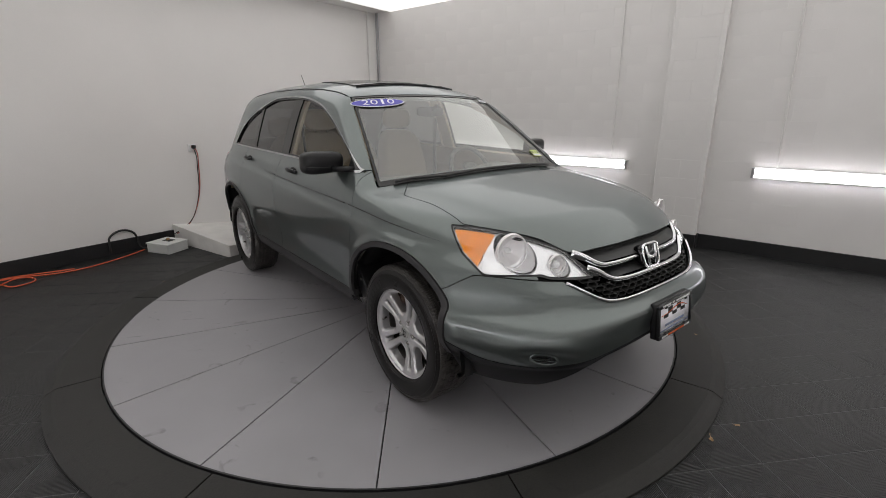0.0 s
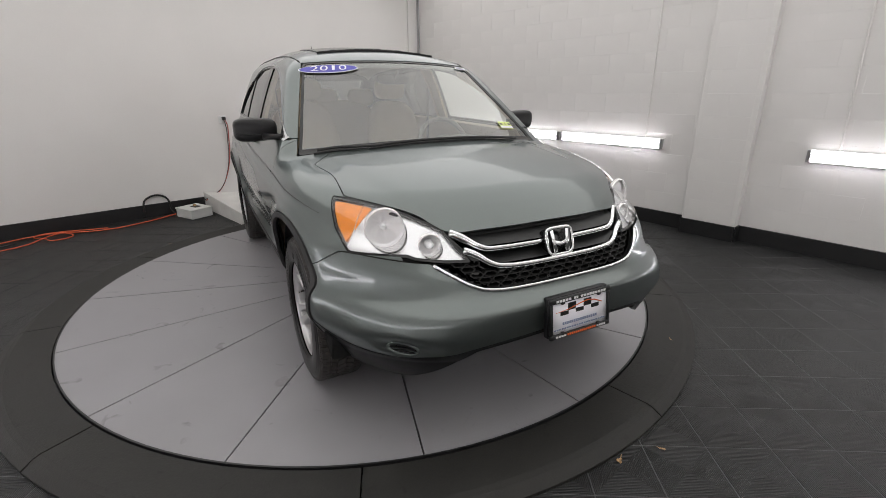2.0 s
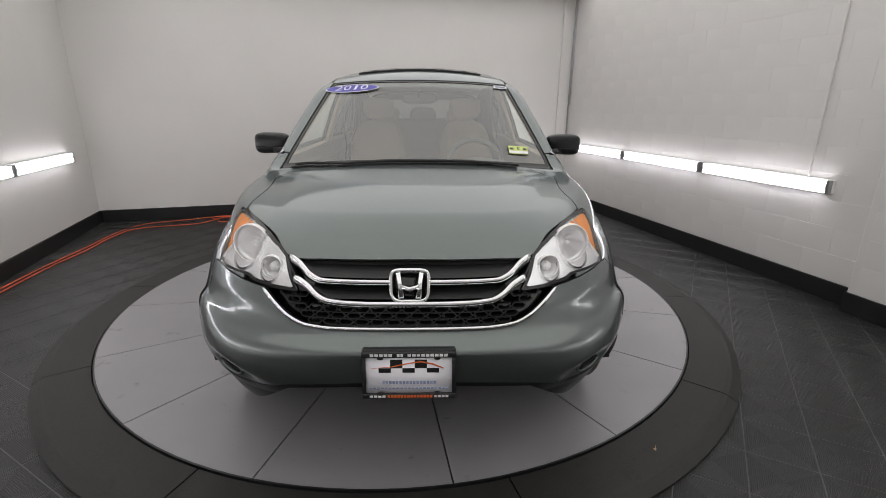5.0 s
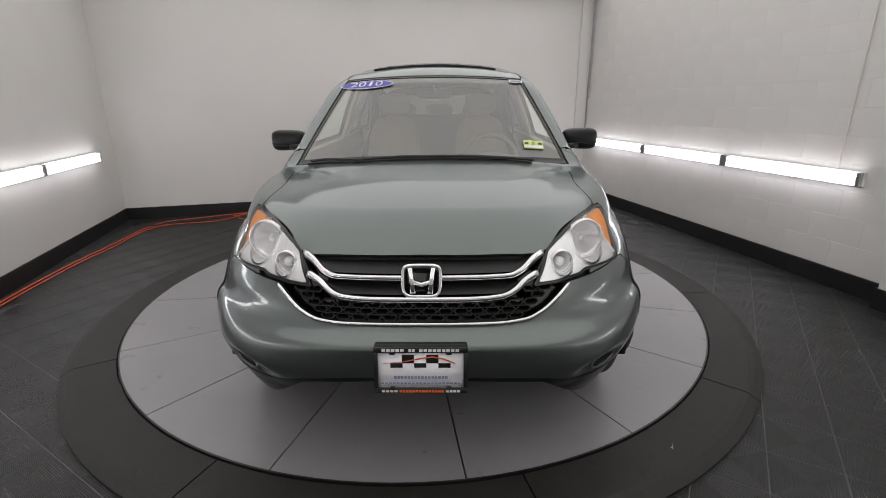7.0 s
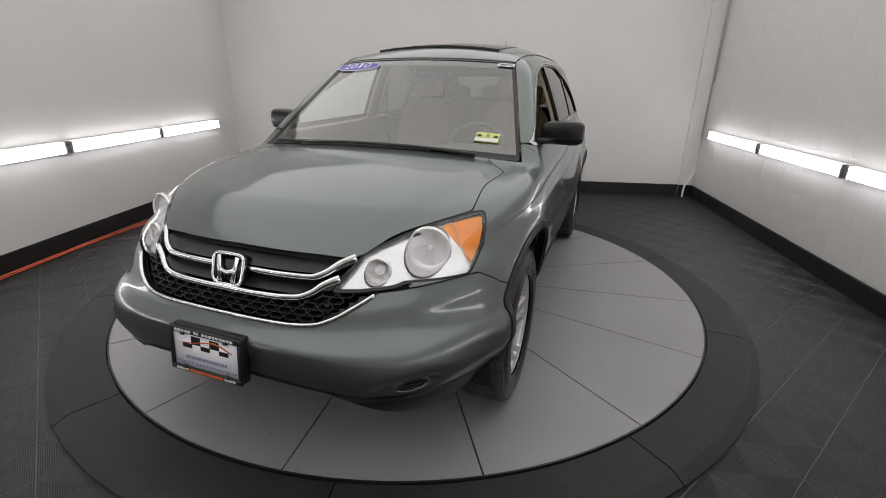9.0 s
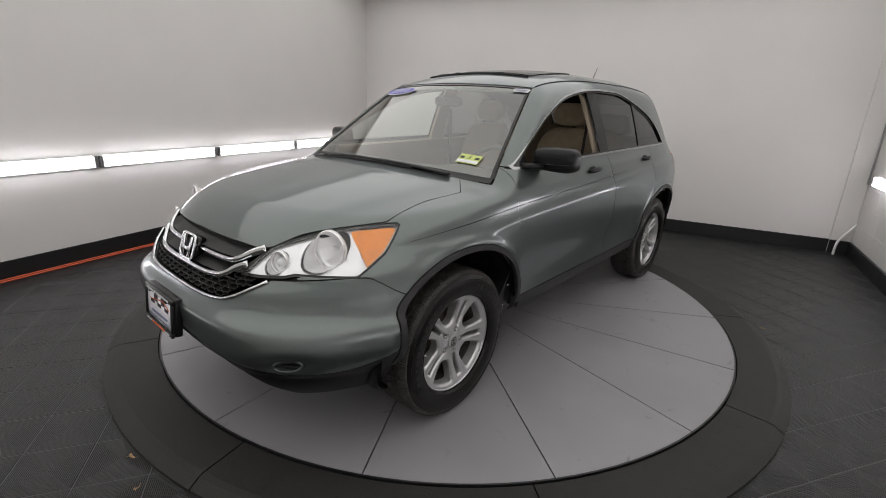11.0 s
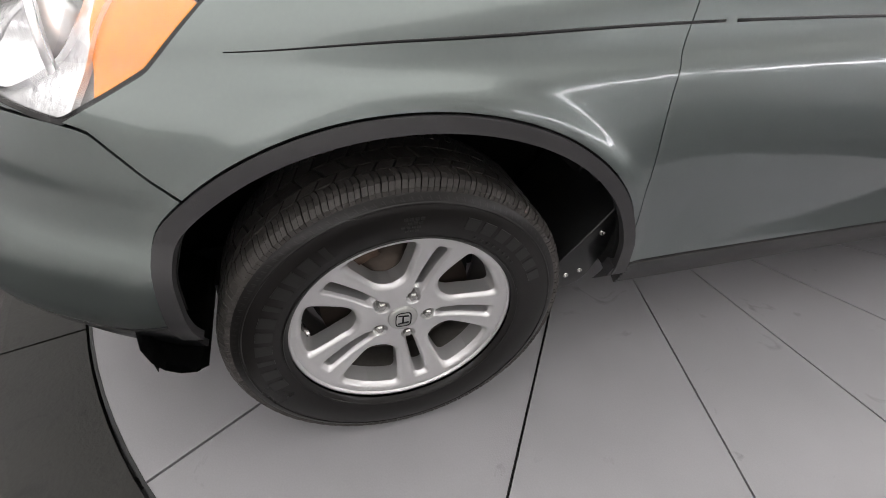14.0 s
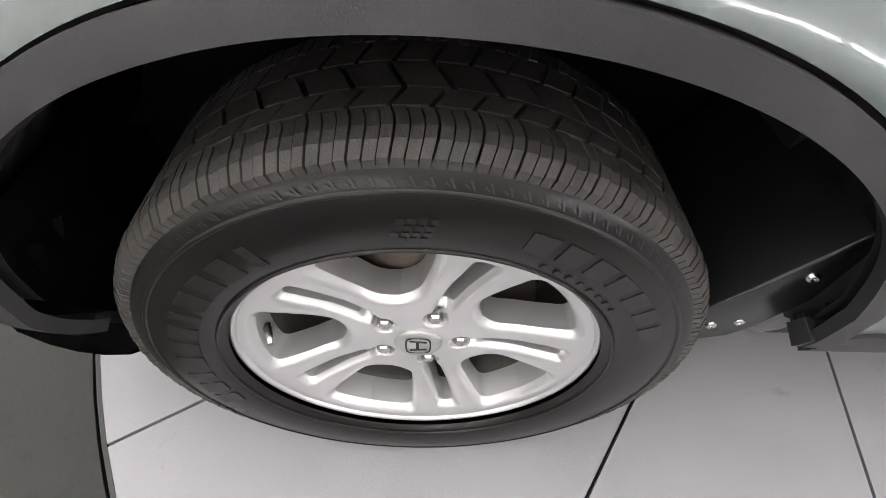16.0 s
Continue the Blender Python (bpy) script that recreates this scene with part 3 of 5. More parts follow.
def clip(v, n, t, f):
    """Cuts a triangle mesh along f = 0 and keeps what lies below zero."""
    val = f(v)
    keep = val < 0
    t = t[keep[t].any(1)]
    whole = keep[t].all(1)
    out, cut = [t[whole]], t[~whole]
    if len(cut):
        e = np.concatenate([cut[:, [0, 1]], cut[:, [1, 2]], cut[:, [2, 0]]])
        e = e[keep[e[:, 0]] != keep[e[:, 1]]]
        e = np.unique(np.sort(e, 1), axis=0)
        s = (val[e[:, 0]] / (val[e[:, 0]] - val[e[:, 1]]))[:, None]
        base = len(v)
        code = {(int(a), int(b)): base + k for k, (a, b) in enumerate(e)}
        v = np.concatenate([v, v[e[:, 0]] * (1 - s) + v[e[:, 1]] * s])
        n = np.concatenate([n, n[e[:, 0]] * (1 - s) + n[e[:, 1]] * s])
        made = []
        for tri in cut:
            k = [bool(keep[q]) for q in tri]
            while not (k[0] and not k[2]):
                tri, k = np.roll(tri, -1), k[1:] + k[:1]
            a, b, c = (int(q) for q in tri)
            ac = code[(min(a, c), max(a, c))]
            if k[1]:
                bc = code[(min(b, c), max(b, c))]
                made += [(a, b, bc), (a, bc, ac)]
            else:
                made.append((a, code[(min(a, b), max(a, b))], ac))
        out.append(np.array(made))
    t = np.concatenate(out)
    used, inv = np.unique(t, return_inverse=True)
    return v[used], n[used], inv.reshape(-1, 3)


def link(name, me, m, parent=None, label="", smooth=True):
    if smooth:
        me.polygons.foreach_set("use_smooth", [True] * len(me.polygons))
    me.materials.append(m)
    ob = new(name, me)
    ob.parent = parent
    return tagged(ob, label)


def panel(name, fs, m, parent, label="", lift=0.0, rim=0.012, smooth=True):
    """A piece of the skin bounded by the functions fs, lifted, with its edge turned in by rim."""
    v, n, t = SKIN_V, SKIN_N, SKIN_T
    for f in fs:
        v, n, t = clip(v, n, t, f)
    v = v + n * lift
    faces = t.tolist()
    verts = v
    if rim:
        e = np.concatenate([t[:, [0, 1]], t[:, [1, 2]], t[:, [2, 0]]])
        _, first, count = np.unique(np.sort(e, 1), axis=0, return_index=True, return_counts=True)
        e = e[first[count == 1]]
        ids, inv = np.unique(e, return_inverse=True)
        inv = inv.reshape(-1, 2)
        b, k = len(v), len(ids)
        verts = np.concatenate([v, v[ids], v[ids] - n[ids] * rim])
        faces += [(b + q, b + p, b + k + p, b + k + q) for p, q in inv.tolist()]
    me = bpy.data.meshes.new(name)
    me.from_pydata(verts.tolist(), [], faces)
    return link(name, me, m, parent, label, smooth)


def poly_dist(pts):
    """Signed distance to a closed polygon, below zero inside, for arrays a, b."""
    pts = np.array(pts, float)

    def at(a, b):
        d, inside = np.full(a.shape, 1e9), np.zeros(a.shape, bool)
        for (x0, y0), (x1, y1) in zip(pts, np.roll(pts, -1, 0)):
            ex, ey = x1 - x0, y1 - y0
            s = np.clip(((a - x0) * ex + (b - y0) * ey) / (ex * ex + ey * ey), 0, 1)
            d = np.minimum(d, np.hypot(a - x0 - s * ex, b - y0 - s * ey))
            cross = (y0 > b) != (y1 > b)
            inside ^= cross & (a < ex * (b - y0) / (ey if ey else 1e-9) + x0)
        return np.where(inside, -d, d)

    return at


GAP = 0.0022
belt = pchip([-.9, .3, 1.5], [1.122, 1.143, 1.160])
win_top = pchip([-.90, -.85, -.6, -.3, -.1, .2, .45, .7, 1.1, 1.3, 1.45, 1.55], [1.09, 1.115, 1.263, 1.412, 1.482, 1.530, 1.542, 1.540, 1.455, 1.380, 1.28, 1.17])
hood_lip = pchip([0, .3, .40, .44, .48, .51, .55, .62, .70, .757, .9], [.863, .858, .853, .858, .882, .904, .920, .937, .952, .964, 1.0])
hood_side = pchip([-2.0, -1.57, -1.37, -1.15, -1.0], [.735, .716, .699, .725, .73])
seam = pchip([.0, .45, .60, .915, .955, 1.0, 1.081, 1.123, 1.3], [.757, .757, .763, .779, .777, .757, .712, .696, .64])
bumper_low = pchip([0, .30, .43, .50, .57, .65, .75, .81, .87, .92], [.481, .470, .456, .438, .424, .418, .422, .432, .460, .495])
LAMP_EDGE = [(1.125, .952), (1.035, .852), (.915, .780), (.67, .786), (.635, .776), (.52, .767), (.43, .765), (.493, .822), (.54, .862), (.60, .883), (.70, .909), (.80, .927), (.92, .943), (1.03, .950)]
lamp_poly = poly_dist([(.9 * a, z) for a, z in LAMP_EDGE])
GRILLE_EDGE = [(.253, .661), (.356, .667), (.412, .685), (.474, .722), (.540, .766), (.388, .764), (.433, .822), (.458, .864), (.44, .857), (.40, .852), (.30, .857), (.0, .862)]
grille_poly = poly_dist(GRILLE_EDGE + [(-x, z) for x, z in GRILLE_EDGE[-2::-1]])


def parts_of(p):
    return np.abs(p[:, 0]), p[:, 1], p[:, 2]


def f_lamp(p):
    x, y, z = parts_of(p)
    return np.where(y < -1.4, lamp_poly(.9 * np.arctan2(x, -(y + 1.2)), z), 1.0)


def f_grille(p):
    return np.where(p[:, 1] < -1.6, grille_poly(p[:, 0], p[:, 2]), 1.0)


def f_win(p):
    x, y, z = parts_of(p)
    slope = (win_top(y + .01) - win_top(y - .01)) / .02
    d = np.maximum(belt(y) - z, (z - win_top(y)) / np.sqrt(1 + slope**2))
    return np.where((y > -.95) & (y < 1.7) & (x > .45), d, 1.0)


def f_screen(p):
    """The windscreen's opening."""
    x, y, z = parts_of(p)
    e = y_eff(x, y)
    return np.where(z > 1.0, np.maximum(np.maximum(-1.098 - e, e + .407), x - (.742 - .318 * (y + .905))), 1.0)


def f_rear(p):
    x, y, z = parts_of(p)
    return np.where(y > 1.7, np.maximum.reduce([x - .54, 1.17 - z, z - 1.47]), 1.0)


def f_arch(p, axle):
    x, y, z = parts_of(p)
    ring = (np.hypot((y - axle - .025) / np.where(y > axle + .025, .458, .487), (z - .372) / .436 * np.where(z > .372, 1.0, .8)) - 1) * .45
    return np.where(x > .45, smax(ring, axle - .370 - y, .03), 1.0)


def trim_w(p):
    return .0250 + .008 * np.clip((.60 - p[:, 2]) / .2, 0, 1)


def f_arches(p):
    return np.minimum(f_arch(p, AXLE_F), f_arch(p, AXLE_R))


def f_clad(p):
    """The plastic band round the arches."""
    return f_arches(p) - trim_w(p) - .002


def f_hood(p):
    x, y, z = parts_of(p)
    corner = (y + 1.146) * .656 + (x - .725) * .757
    return np.maximum.reduce([hood_lip(x) - z, x - hood_side(y), y_eff(x, y) + 1.104, y + .8, np.where(y > -1.3, corner, -1.0)])


def f_bumper(p):
    x, y, z = parts_of(p)
    a = np.arctan2(x, -(y + 1.2))
    return np.maximum.reduce([z - np.where(x < .40, .80, seam(a)), y + 1.42, bumper_low(x) - z])


def inv(f, d=GAP):
    return lambda p: d - f(p)


def shr(f, d=GAP):
    return lambda p: f(p) + d


def side_of(s):
    return lambda p: -s * p[:, 0] + .3


door_line = pchip([.40, .46, .52, .68, .78, .88, .96, 1.1], [-.800, -.817, -.829, -.859, -.875, -.885, -.877, -.864])


def door_front(p):
    return door_line(p[:, 2]) - p[:, 1]


def sill_top(p):
    return .447 - p[:, 2]


def rear_edge(p):
    """Behind zero: the rear door's back edge, which follows the arch."""
    return np.maximum(p[:, 1] - 1.13 + .25 * (1.15 - p[:, 2]) ** 2, .036 - f_arch(p, AXLE_R))


car = tagged(new("car"), "sage green metallic compact SUV parked on a grey turntable", "car")


def glued(*fs):
    return lambda p: np.maximum.reduce([f(p) for f in fs])


panel("hood", [shr(f_hood)], PAINT, car)
panel("front_bumper", [shr(f_bumper), inv(f_lamp), inv(f_grille), inv(f_clad)], PAINT, car)
panel("lower_valance", [glued(lambda p: p[:, 2] - bumper_low(np.abs(p[:, 0])) - .004, lambda p: p[:, 1] + 1.70, lambda p: bumper_low(np.abs(p[:, 0])) - .010 - .11 * np.clip((np.abs(p[:, 0]) - .42) / .2, 0, 1) - p[:, 2]), inv(f_arches, .0)], BLACKP, car, "black plastic lower bumper lip", lift=.003, rim=.014)
panel("roof", [lambda p: np.maximum.reduce([np.abs(p[:, 0]) - .572, -y_eff(p[:, 0], p[:, 1]) - .405, 1.3 - p[:, 2], p[:, 1] - 1.80]) + GAP], PAINT, car)
panel("tailgate", [lambda p: 1.78 - p[:, 1] + GAP, lambda p: .55 - p[:, 2], inv(f_rear)], PAINT, car)
panel("rear_glass", [f_rear], PRIV_GLASS, car, "tinted rear window", lift=-.006, rim=0)
panel("rear_bumper", [lambda p: 1.72 - p[:, 1], lambda p: p[:, 2] - .548, lambda p: .27 - p[:, 2], inv(f_clad)], PAINT, car)
ws = panel("windscreen", [f_screen], WS_GLASS, car, "lightly tinted windscreen", lift=-.006, rim=0)
ws.visible_shadow = False
for s in (1, -1):
    on = side_of(s)
    panel("front_fender", [on, lambda p: np.where((p[:, 1] < -1.45) & ((p[:, 2] < .60) | (np.abs(p[:, 0]) < .62)), 1.0, -1.0), inv(f_hood), inv(f_bumper), inv(f_lamp), inv(f_clad), inv(f_screen, .012), inv(f_win, .006), lambda p: -door_front(p) + GAP, lambda p: p[:, 2] - 1.13, sill_top, lambda p: p[:, 1] + .6], PAINT, car)
    panel("front_door", [on, door_front, lambda p: p[:, 1] - .315 + GAP, inv(f_win, .006), lambda p: p[:, 2] - belt(p[:, 1]) + .0, sill_top, inv(f_clad)], PAINT, car)
    panel("rear_door", [on, lambda p: .315 + GAP - p[:, 1], shr(rear_edge), inv(f_win, .006), lambda p: p[:, 2] - belt(p[:, 1]), sill_top, inv(f_clad)], PAINT, car)
    panel("rear_quarter", [on, inv(rear_edge), lambda p: p[:, 2] - belt(p[:, 1]) , inv(f_win, .006), inv(f_clad), lambda p: .55 - p[:, 2], lambda p: p[:, 1] - 1.78 + GAP, lambda p: .6 - p[:, 1]], PAINT, car)
    panel("pillar_frame", [on, inv(f_win, .003), inv(f_screen, .010), lambda p: belt(p[:, 1]) - p[:, 2], lambda p: -.98 - p[:, 1], lambda p: p[:, 1] - 1.78, lambda p: np.where(y_eff(p[:, 0], p[:, 1]) > -.412, .575 - np.abs(p[:, 0]), -1.0), lambda p: 1.128 - p[:, 2] - np.where(p[:, 1] > -.79, 1.0, 0)], PAINT, car)
    panel("window_trim", [on, lambda p: f_win(p) - .0095 + .0055 * np.clip((-.1 - p[:, 1]) / .2, 0, 1) * np.clip((p[:, 2] - belt(p[:, 1])) / .01, 0, 1), inv(f_win, -.002), lambda p: -.835 - p[:, 1]], SATIN, car, "satin silver window surround", lift=.003, rim=.008)
    panel("window_seal", [on, shr(f_win, -.003), inv(f_win, -.012)], GLOSSBLACK, car, lift=-.002, rim=.006)
    panel("wheel_arch_trim", [on, lambda p: f_arch(p, AXLE_F) - trim_w(p), inv(lambda p: f_arch(p, AXLE_F), 0), lambda p: .418 - p[:, 2]], CLAD, car, "grained dark grey wheel arch trim", lift=.007, rim=.016)
    panel("wheel_arch_trim", [on, lambda p: f_arch(p, AXLE_R) - trim_w(p), inv(lambda p: f_arch(p, AXLE_R), 0), lambda p: .418 - p[:, 2]], CLAD, car, "grained dark grey wheel arch trim", lift=.007, rim=.016)
    panel("sill_trim", [on, lambda p: -sill_top(p) + .004, lambda p: .365 - p[:, 2], lambda p: -.795 - p[:, 1], lambda p: p[:, 1] - .93, inv(f_clad)], CLAD, car, "dark grey plastic sill", lift=.004, rim=.05)
    panel("sill_end", [on, lambda p: -sill_top(p) + .004, lambda p: .412 - p[:, 2], lambda p: -.838 - p[:, 1], lambda p: p[:, 1] + .802], CLAD, car, lift=.005, rim=.03)
    if s < 0:  # the driver's window is wound down
        g = panel("front_window", [on, shr(f_win, .010), lambda p: p[:, 1] - .235, lambda p: -.70 - p[:, 1]], SIDE_GLASS, car, "clear side window", lift=-.012, rim=0)
        g.visible_shadow = False
    panel("mirror_corner", [on, shr(f_win, .008), lambda p: p[:, 1] + .70], BLACKP, car, lift=-.004, rim=.004)
    panel("door_pillar", [on, shr(f_win, .006), lambda p: .235 - p[:, 1], lambda p: p[:, 1] - .375], GLOSSBLACK, car, "gloss black door pillar", lift=-.006, rim=.01)
    g = panel("rear_window", [on, shr(f_win, .010), lambda p: .375 - p[:, 1], lambda p: p[:, 1] - .985 - .12 * (p[:, 2] - 1.36)], PRIV_GLASS, car, "dark privacy glass rear window", lift=-.012, rim=0)
    panel("window_divider", [on, shr(f_win, .006), lambda p: .985 + .12 * (p[:, 2] - 1.36) - p[:, 1], lambda p: p[:, 1] - 1.03 - .12 * (p[:, 2] - 1.36)], GLOSSBLACK, car, lift=-.006, rim=.01)
    g = panel("quarter_window", [on, shr(f_win, .010), lambda p: 1.03 + .12 * (p[:, 2] - 1.36) - p[:, 1]], PRIV_GLASS, car, "dark privacy glass quarter window", lift=-.012, rim=0)
    lens = panel("headlight", [on, shr(f_lamp, .004)], LENS, car, "clear headlight with an amber corner", lift=.001, rim=.006)
    lens.visible_shadow = False
# the dark shell behind the joints, open at the windows, arches and lamps
panel("inner_shell", [inv(f_win, .02), inv(f_screen, .02), inv(f_arches, .002), inv(f_lamp, -.004), inv(f_grille, -.004), inv(f_rear, .02), lambda p: np.where(p[:, 1] < -1.5, bumper_low(np.abs(p[:, 0])) + .01, .34) - p[:, 2]], DARK, car, "dark inner body shell", lift=-.022, rim=0)


# ---- mesh helpers ----
def from_bm(name, bm, m, parent=None, label="", smooth=True):
    bmesh.ops.recalc_face_normals(bm, faces=bm.faces[:])
    me = bpy.data.meshes.new(name)
    bm.to_mesh(me)
    bm.free()
    return link(name, me, m, parent, label, smooth)


def lathe(profile, steps=96, closed=False):
    """A bmesh turned round the x axis from (x, radius) pairs."""
    bm = bmesh.new()
    rings = [[bm.verts.new((o, r * math.cos(a), r * math.sin(a))) for a in (2 * math.pi * k / steps for k in range(steps))] for o, r in profile]
    pairs = list(zip(rings, rings[1:])) + ([(rings[-1], rings[0])] if closed else [])
    for a, b in pairs:
        for k in range(steps):
            bm.faces.new((a[k], a[(k + 1) % steps], b[(k + 1) % steps], b[k]))
    return bm


def sweep(pts, w, h, bm=None, up=(0, 0, 1), closed=False, sides=8):
    """A bar of rounded section, w across and h along up, through pts. w and h may be lists."""
    bm = bm or bmesh.new()
    pts = [Vector(p) for p in pts]
    n, rings = len(pts), []
    for i, p in enumerate(pts):
        a, b = pts[i - 1] if i or closed else p, pts[(i + 1) % n] if i < n - 1 or closed else p
        t = (b - a).normalized()
        s = t.cross(Vector(up)).normalized()
        u = s.cross(t).normalized()
        ww, hh = (w[i] if isinstance(w, (list, tuple)) else w), (h[i] if isinstance(h, (list, tuple)) else h)
        ring = []
        for k in range(sides):
            c, d = math.cos(2 * math.pi * (k + .5) / sides), math.sin(2 * math.pi * (k + .5) / sides)
            c, d = math.copysign(abs(c) ** .55, c), math.copysign(abs(d) ** .55, d)
            ring.append(bm.verts.new(p + s * c * ww / 2 + u * d * hh / 2))
        rings.append(ring)
    for a, b in list(zip(rings, rings[1:])) + ([(rings[-1], rings[0])] if closed else []):
        for k in range(sides):
            bm.faces.new((a[k], a[(k + 1) % sides], b[(k + 1) % sides], b[k]))
    if not closed:
        bm.faces.new(rings[0][::-1])
        bm.faces.new(rings[-1])
    return bm


def blob(c, size, e=0.6, bm=None, nu=24, nv=16):
    """A rounded box: a superellipsoid with half sizes."""
    bm = bm or bmesh.new()

    def q(v, p):
        return math.copysign(abs(v) ** p, v)

    rows = []
    for i in range(1, nv):
        f = -math.pi / 2 + math.pi * i / nv
        rows.append([bm.verts.new((c[0] + size[0] * q(math.cos(f), e) * q(math.cos(a), e), c[1] + size[1] * q(math.cos(f), e) * q(math.sin(a), e), c[2] + size[2] * q(math.sin(f), e))) for a in (2 * math.pi * k / nu for k in range(nu))])
    low, high = bm.verts.new((c[0], c[1], c[2] - size[2])), bm.verts.new((c[0], c[1], c[2] + size[2]))
    for a, b in zip(rows, rows[1:]):
        for k in range(nu):
            bm.faces.new((a[k], a[(k + 1) % nu], b[(k + 1) % nu], b[k]))
    for k in range(nu):
        bm.faces.new((low, rows[0][(k + 1) % nu], rows[0][k]))
        bm.faces.new((high, rows[-1][k], rows[-1][(k + 1) % nu]))
    return bm


def slab(bm, lo, hi, bevel=0.0):
    """Adds a box to a bmesh."""
    g = bmesh.ops.create_cube(bm, size=1)
    for v in g["verts"]:
        v.co = [(l + h) / 2 + c * (h - l) for l, h, c in zip(lo, hi, v.co)]
    if bevel:
        bmesh.ops.bevel(bm, geom=list({e for v in g["verts"] for e in v.link_edges}), offset=bevel, segments=2, profile=.5, affect="EDGES")
    return bm


# ---- wheels: local x points out of the car ----
R_TYRE = 0.357
DISCM = mat("brake_disc_iron", (.070, .055, .045), .45, .7, var=.25, scale=20)
RUST = mat("rusty_iron", (.075, .045, .03), .8, .2, var=.4, scale=40, bump=.4, bscale=200)
# BARREL is a darker, browner alloy tone for the inside of the rim
BARREL = mat("darker_alloy", (.105, .098, .090), .5, .5, var=.3, scale=14)
NUTM = mat("wheel_nut_steel", (.55, .54, .52), .25, 1.0)
RAISED = mat("raised_tyre_marking", (.0095, .0090, .0086), .40, var=.15)


def shoulder(o):
    """The tread's radius across its width."""
    a = abs(o)
    return R_TYRE - .10 * max(0, a - .03) ** 2 - (max(0, a - .078) / .030) ** 2 * .022


def tyre_parts(wheel):
    side = [(.098, .2335), (.1045, .239), (.1105, .252), (.1140, .278), (.1125, .302), (.1085, .320), (.1035, .330)]
    crown_p = [(.100, .336), (.09, .3425), (.07, .3460), (.035, .3478), (0, .3482)]
    half = side + crown_p
    prof = half + [(-o, r) for o, r in half[-2::-1]]
    tyre = from_bm("tyre", lathe(prof, 128), RUBBER, wheel, "black all-season tyre with worn tread")
    # fine rings on the sidewall
    for r, o, w in ((.2435, .1085, .0018), (.316, .1098, .0030)):
        bm = lathe([(o - .001, r - w), (o + .0014, r - w * .4), (o + .0014, r + w * .4), (o - .001, r + w)], 128)
        from_bm("sidewall_rib", bm, RUBBER, tyre)
    # tread blocks, row by row: where across, how many, how slanted
    bm = bmesh.new()
    rows = [(.056, .1015, 66, 0.0, .16), (.0285, .0530, 66, .035, .09), (-.0125, .0255, 54, -.045, .09), (-.0500, -.0160, 66, .035, .09), (-.1015, -.0535, 66, 0.0, .16)]
    for o0, o1, count, slant, gap in rows:
        outer = abs(o0 + o1) > .1
        cuts = 3 if outer else 1
        for k in range(count):
            for c in range(cuts):
                step = 2 * math.pi / count
                a0, a1 = step * (k + (c + (.06 if c else gap)) / cuts), step * (k + (c + 1 - .05) / cuts)
                os = [o0 + (o1 - o0) * i / 4 for i in range(5)]
                top, bot = [], []
                for i, o in enumerate(os):
                    bend = slant * (i / 4 - .5) + (.012 * (i - 2) ** 2 * .25 if outer else 0)
                    r = shoulder(o) - (.0012 if (outer and c == 1) else 0)
                    rb = r - .010
                    for a in (a0, a1):
                        top.append(bm.verts.new((o, r * math.cos(a + bend), r * math.sin(a + bend))))
                        bot.append(bm.verts.new((o, rb * math.cos(a + bend), rb * math.sin(a + bend))))
                for i in range(4):
                    p, q = 2 * i, 2 * i + 2
                    bm.faces.new((top[p], top[p + 1], top[q + 1], top[q]))
                    bm.faces.new((top[p], top[q], bot[q], bot[p]))
                    bm.faces.new((top[p + 1], bot[p + 1], bot[q + 1], top[q + 1]))
                bm.faces.new((top[0], bot[0], bot[1], top[1]))
                bm.faces.new((top[8], top[9], bot[9], bot[8]))
    from_bm("tread", bm, TREAD, tyre, "siped rubber tread blocks", smooth=False)
    # scalloped ticks below the shoulder, on the outer side
    bm = bmesh.new()
    for k in range(132):
        a = 2 * math.pi * k / 132
        for da, r0, r1 in ((0, .3215, .3290), (.012, .3225, .3262)):
            ring = []
            for aa, rr in ((a + da, r0), (a + da + .008, r0 + .001), (a + da + .020, r1), (a + da + .012, r1)):
                o = .1035 + (.330 - rr) * .55
                ring.append(bm.verts.new((o + .0016, rr * math.cos(aa), rr * math.sin(aa))))
            bm.faces.new(ring)
    ticks = from_bm("shoulder_mark", bm, RAISED, tyre, smooth=False)
    # raised markings as plain bars
    bars = [(122 + 7.6 * k, .262, .293, .15 if k % 4 else .07) for k in range(11)] + [(24 + 7.3 * k, .272, .296, .15) for k in range(7)] + [(38 + 3.6 * k, .254, .260, .03) for k in range(8)]
    for deg, r0, r1, span in bars:
        bm = bmesh.new()
        vs = []
        for lift in (0, .0016):
            for rr, f in ((r0, -.5), (r0, .5), (r1, .5), (r1, -.5)):
                a = radians(deg) + span * f * .62
                o = float(np.interp(rr, [.232, .252, .278, .302, .320], [.1045, .1105, .1140, .1125, .1085]))
                vs.append(bm.verts.new((o + lift - (.004 if not lift else 0), rr * math.cos(a), rr * math.sin(a))))
        bm.faces.new(vs[4:])
        for i in range(4):
            bm.faces.new((vs[i], vs[(i + 1) % 4], vs[4 + (i + 1) % 4], vs[4 + i]))
        from_bm("marking", bm, RAISED, tyre, smooth=False)
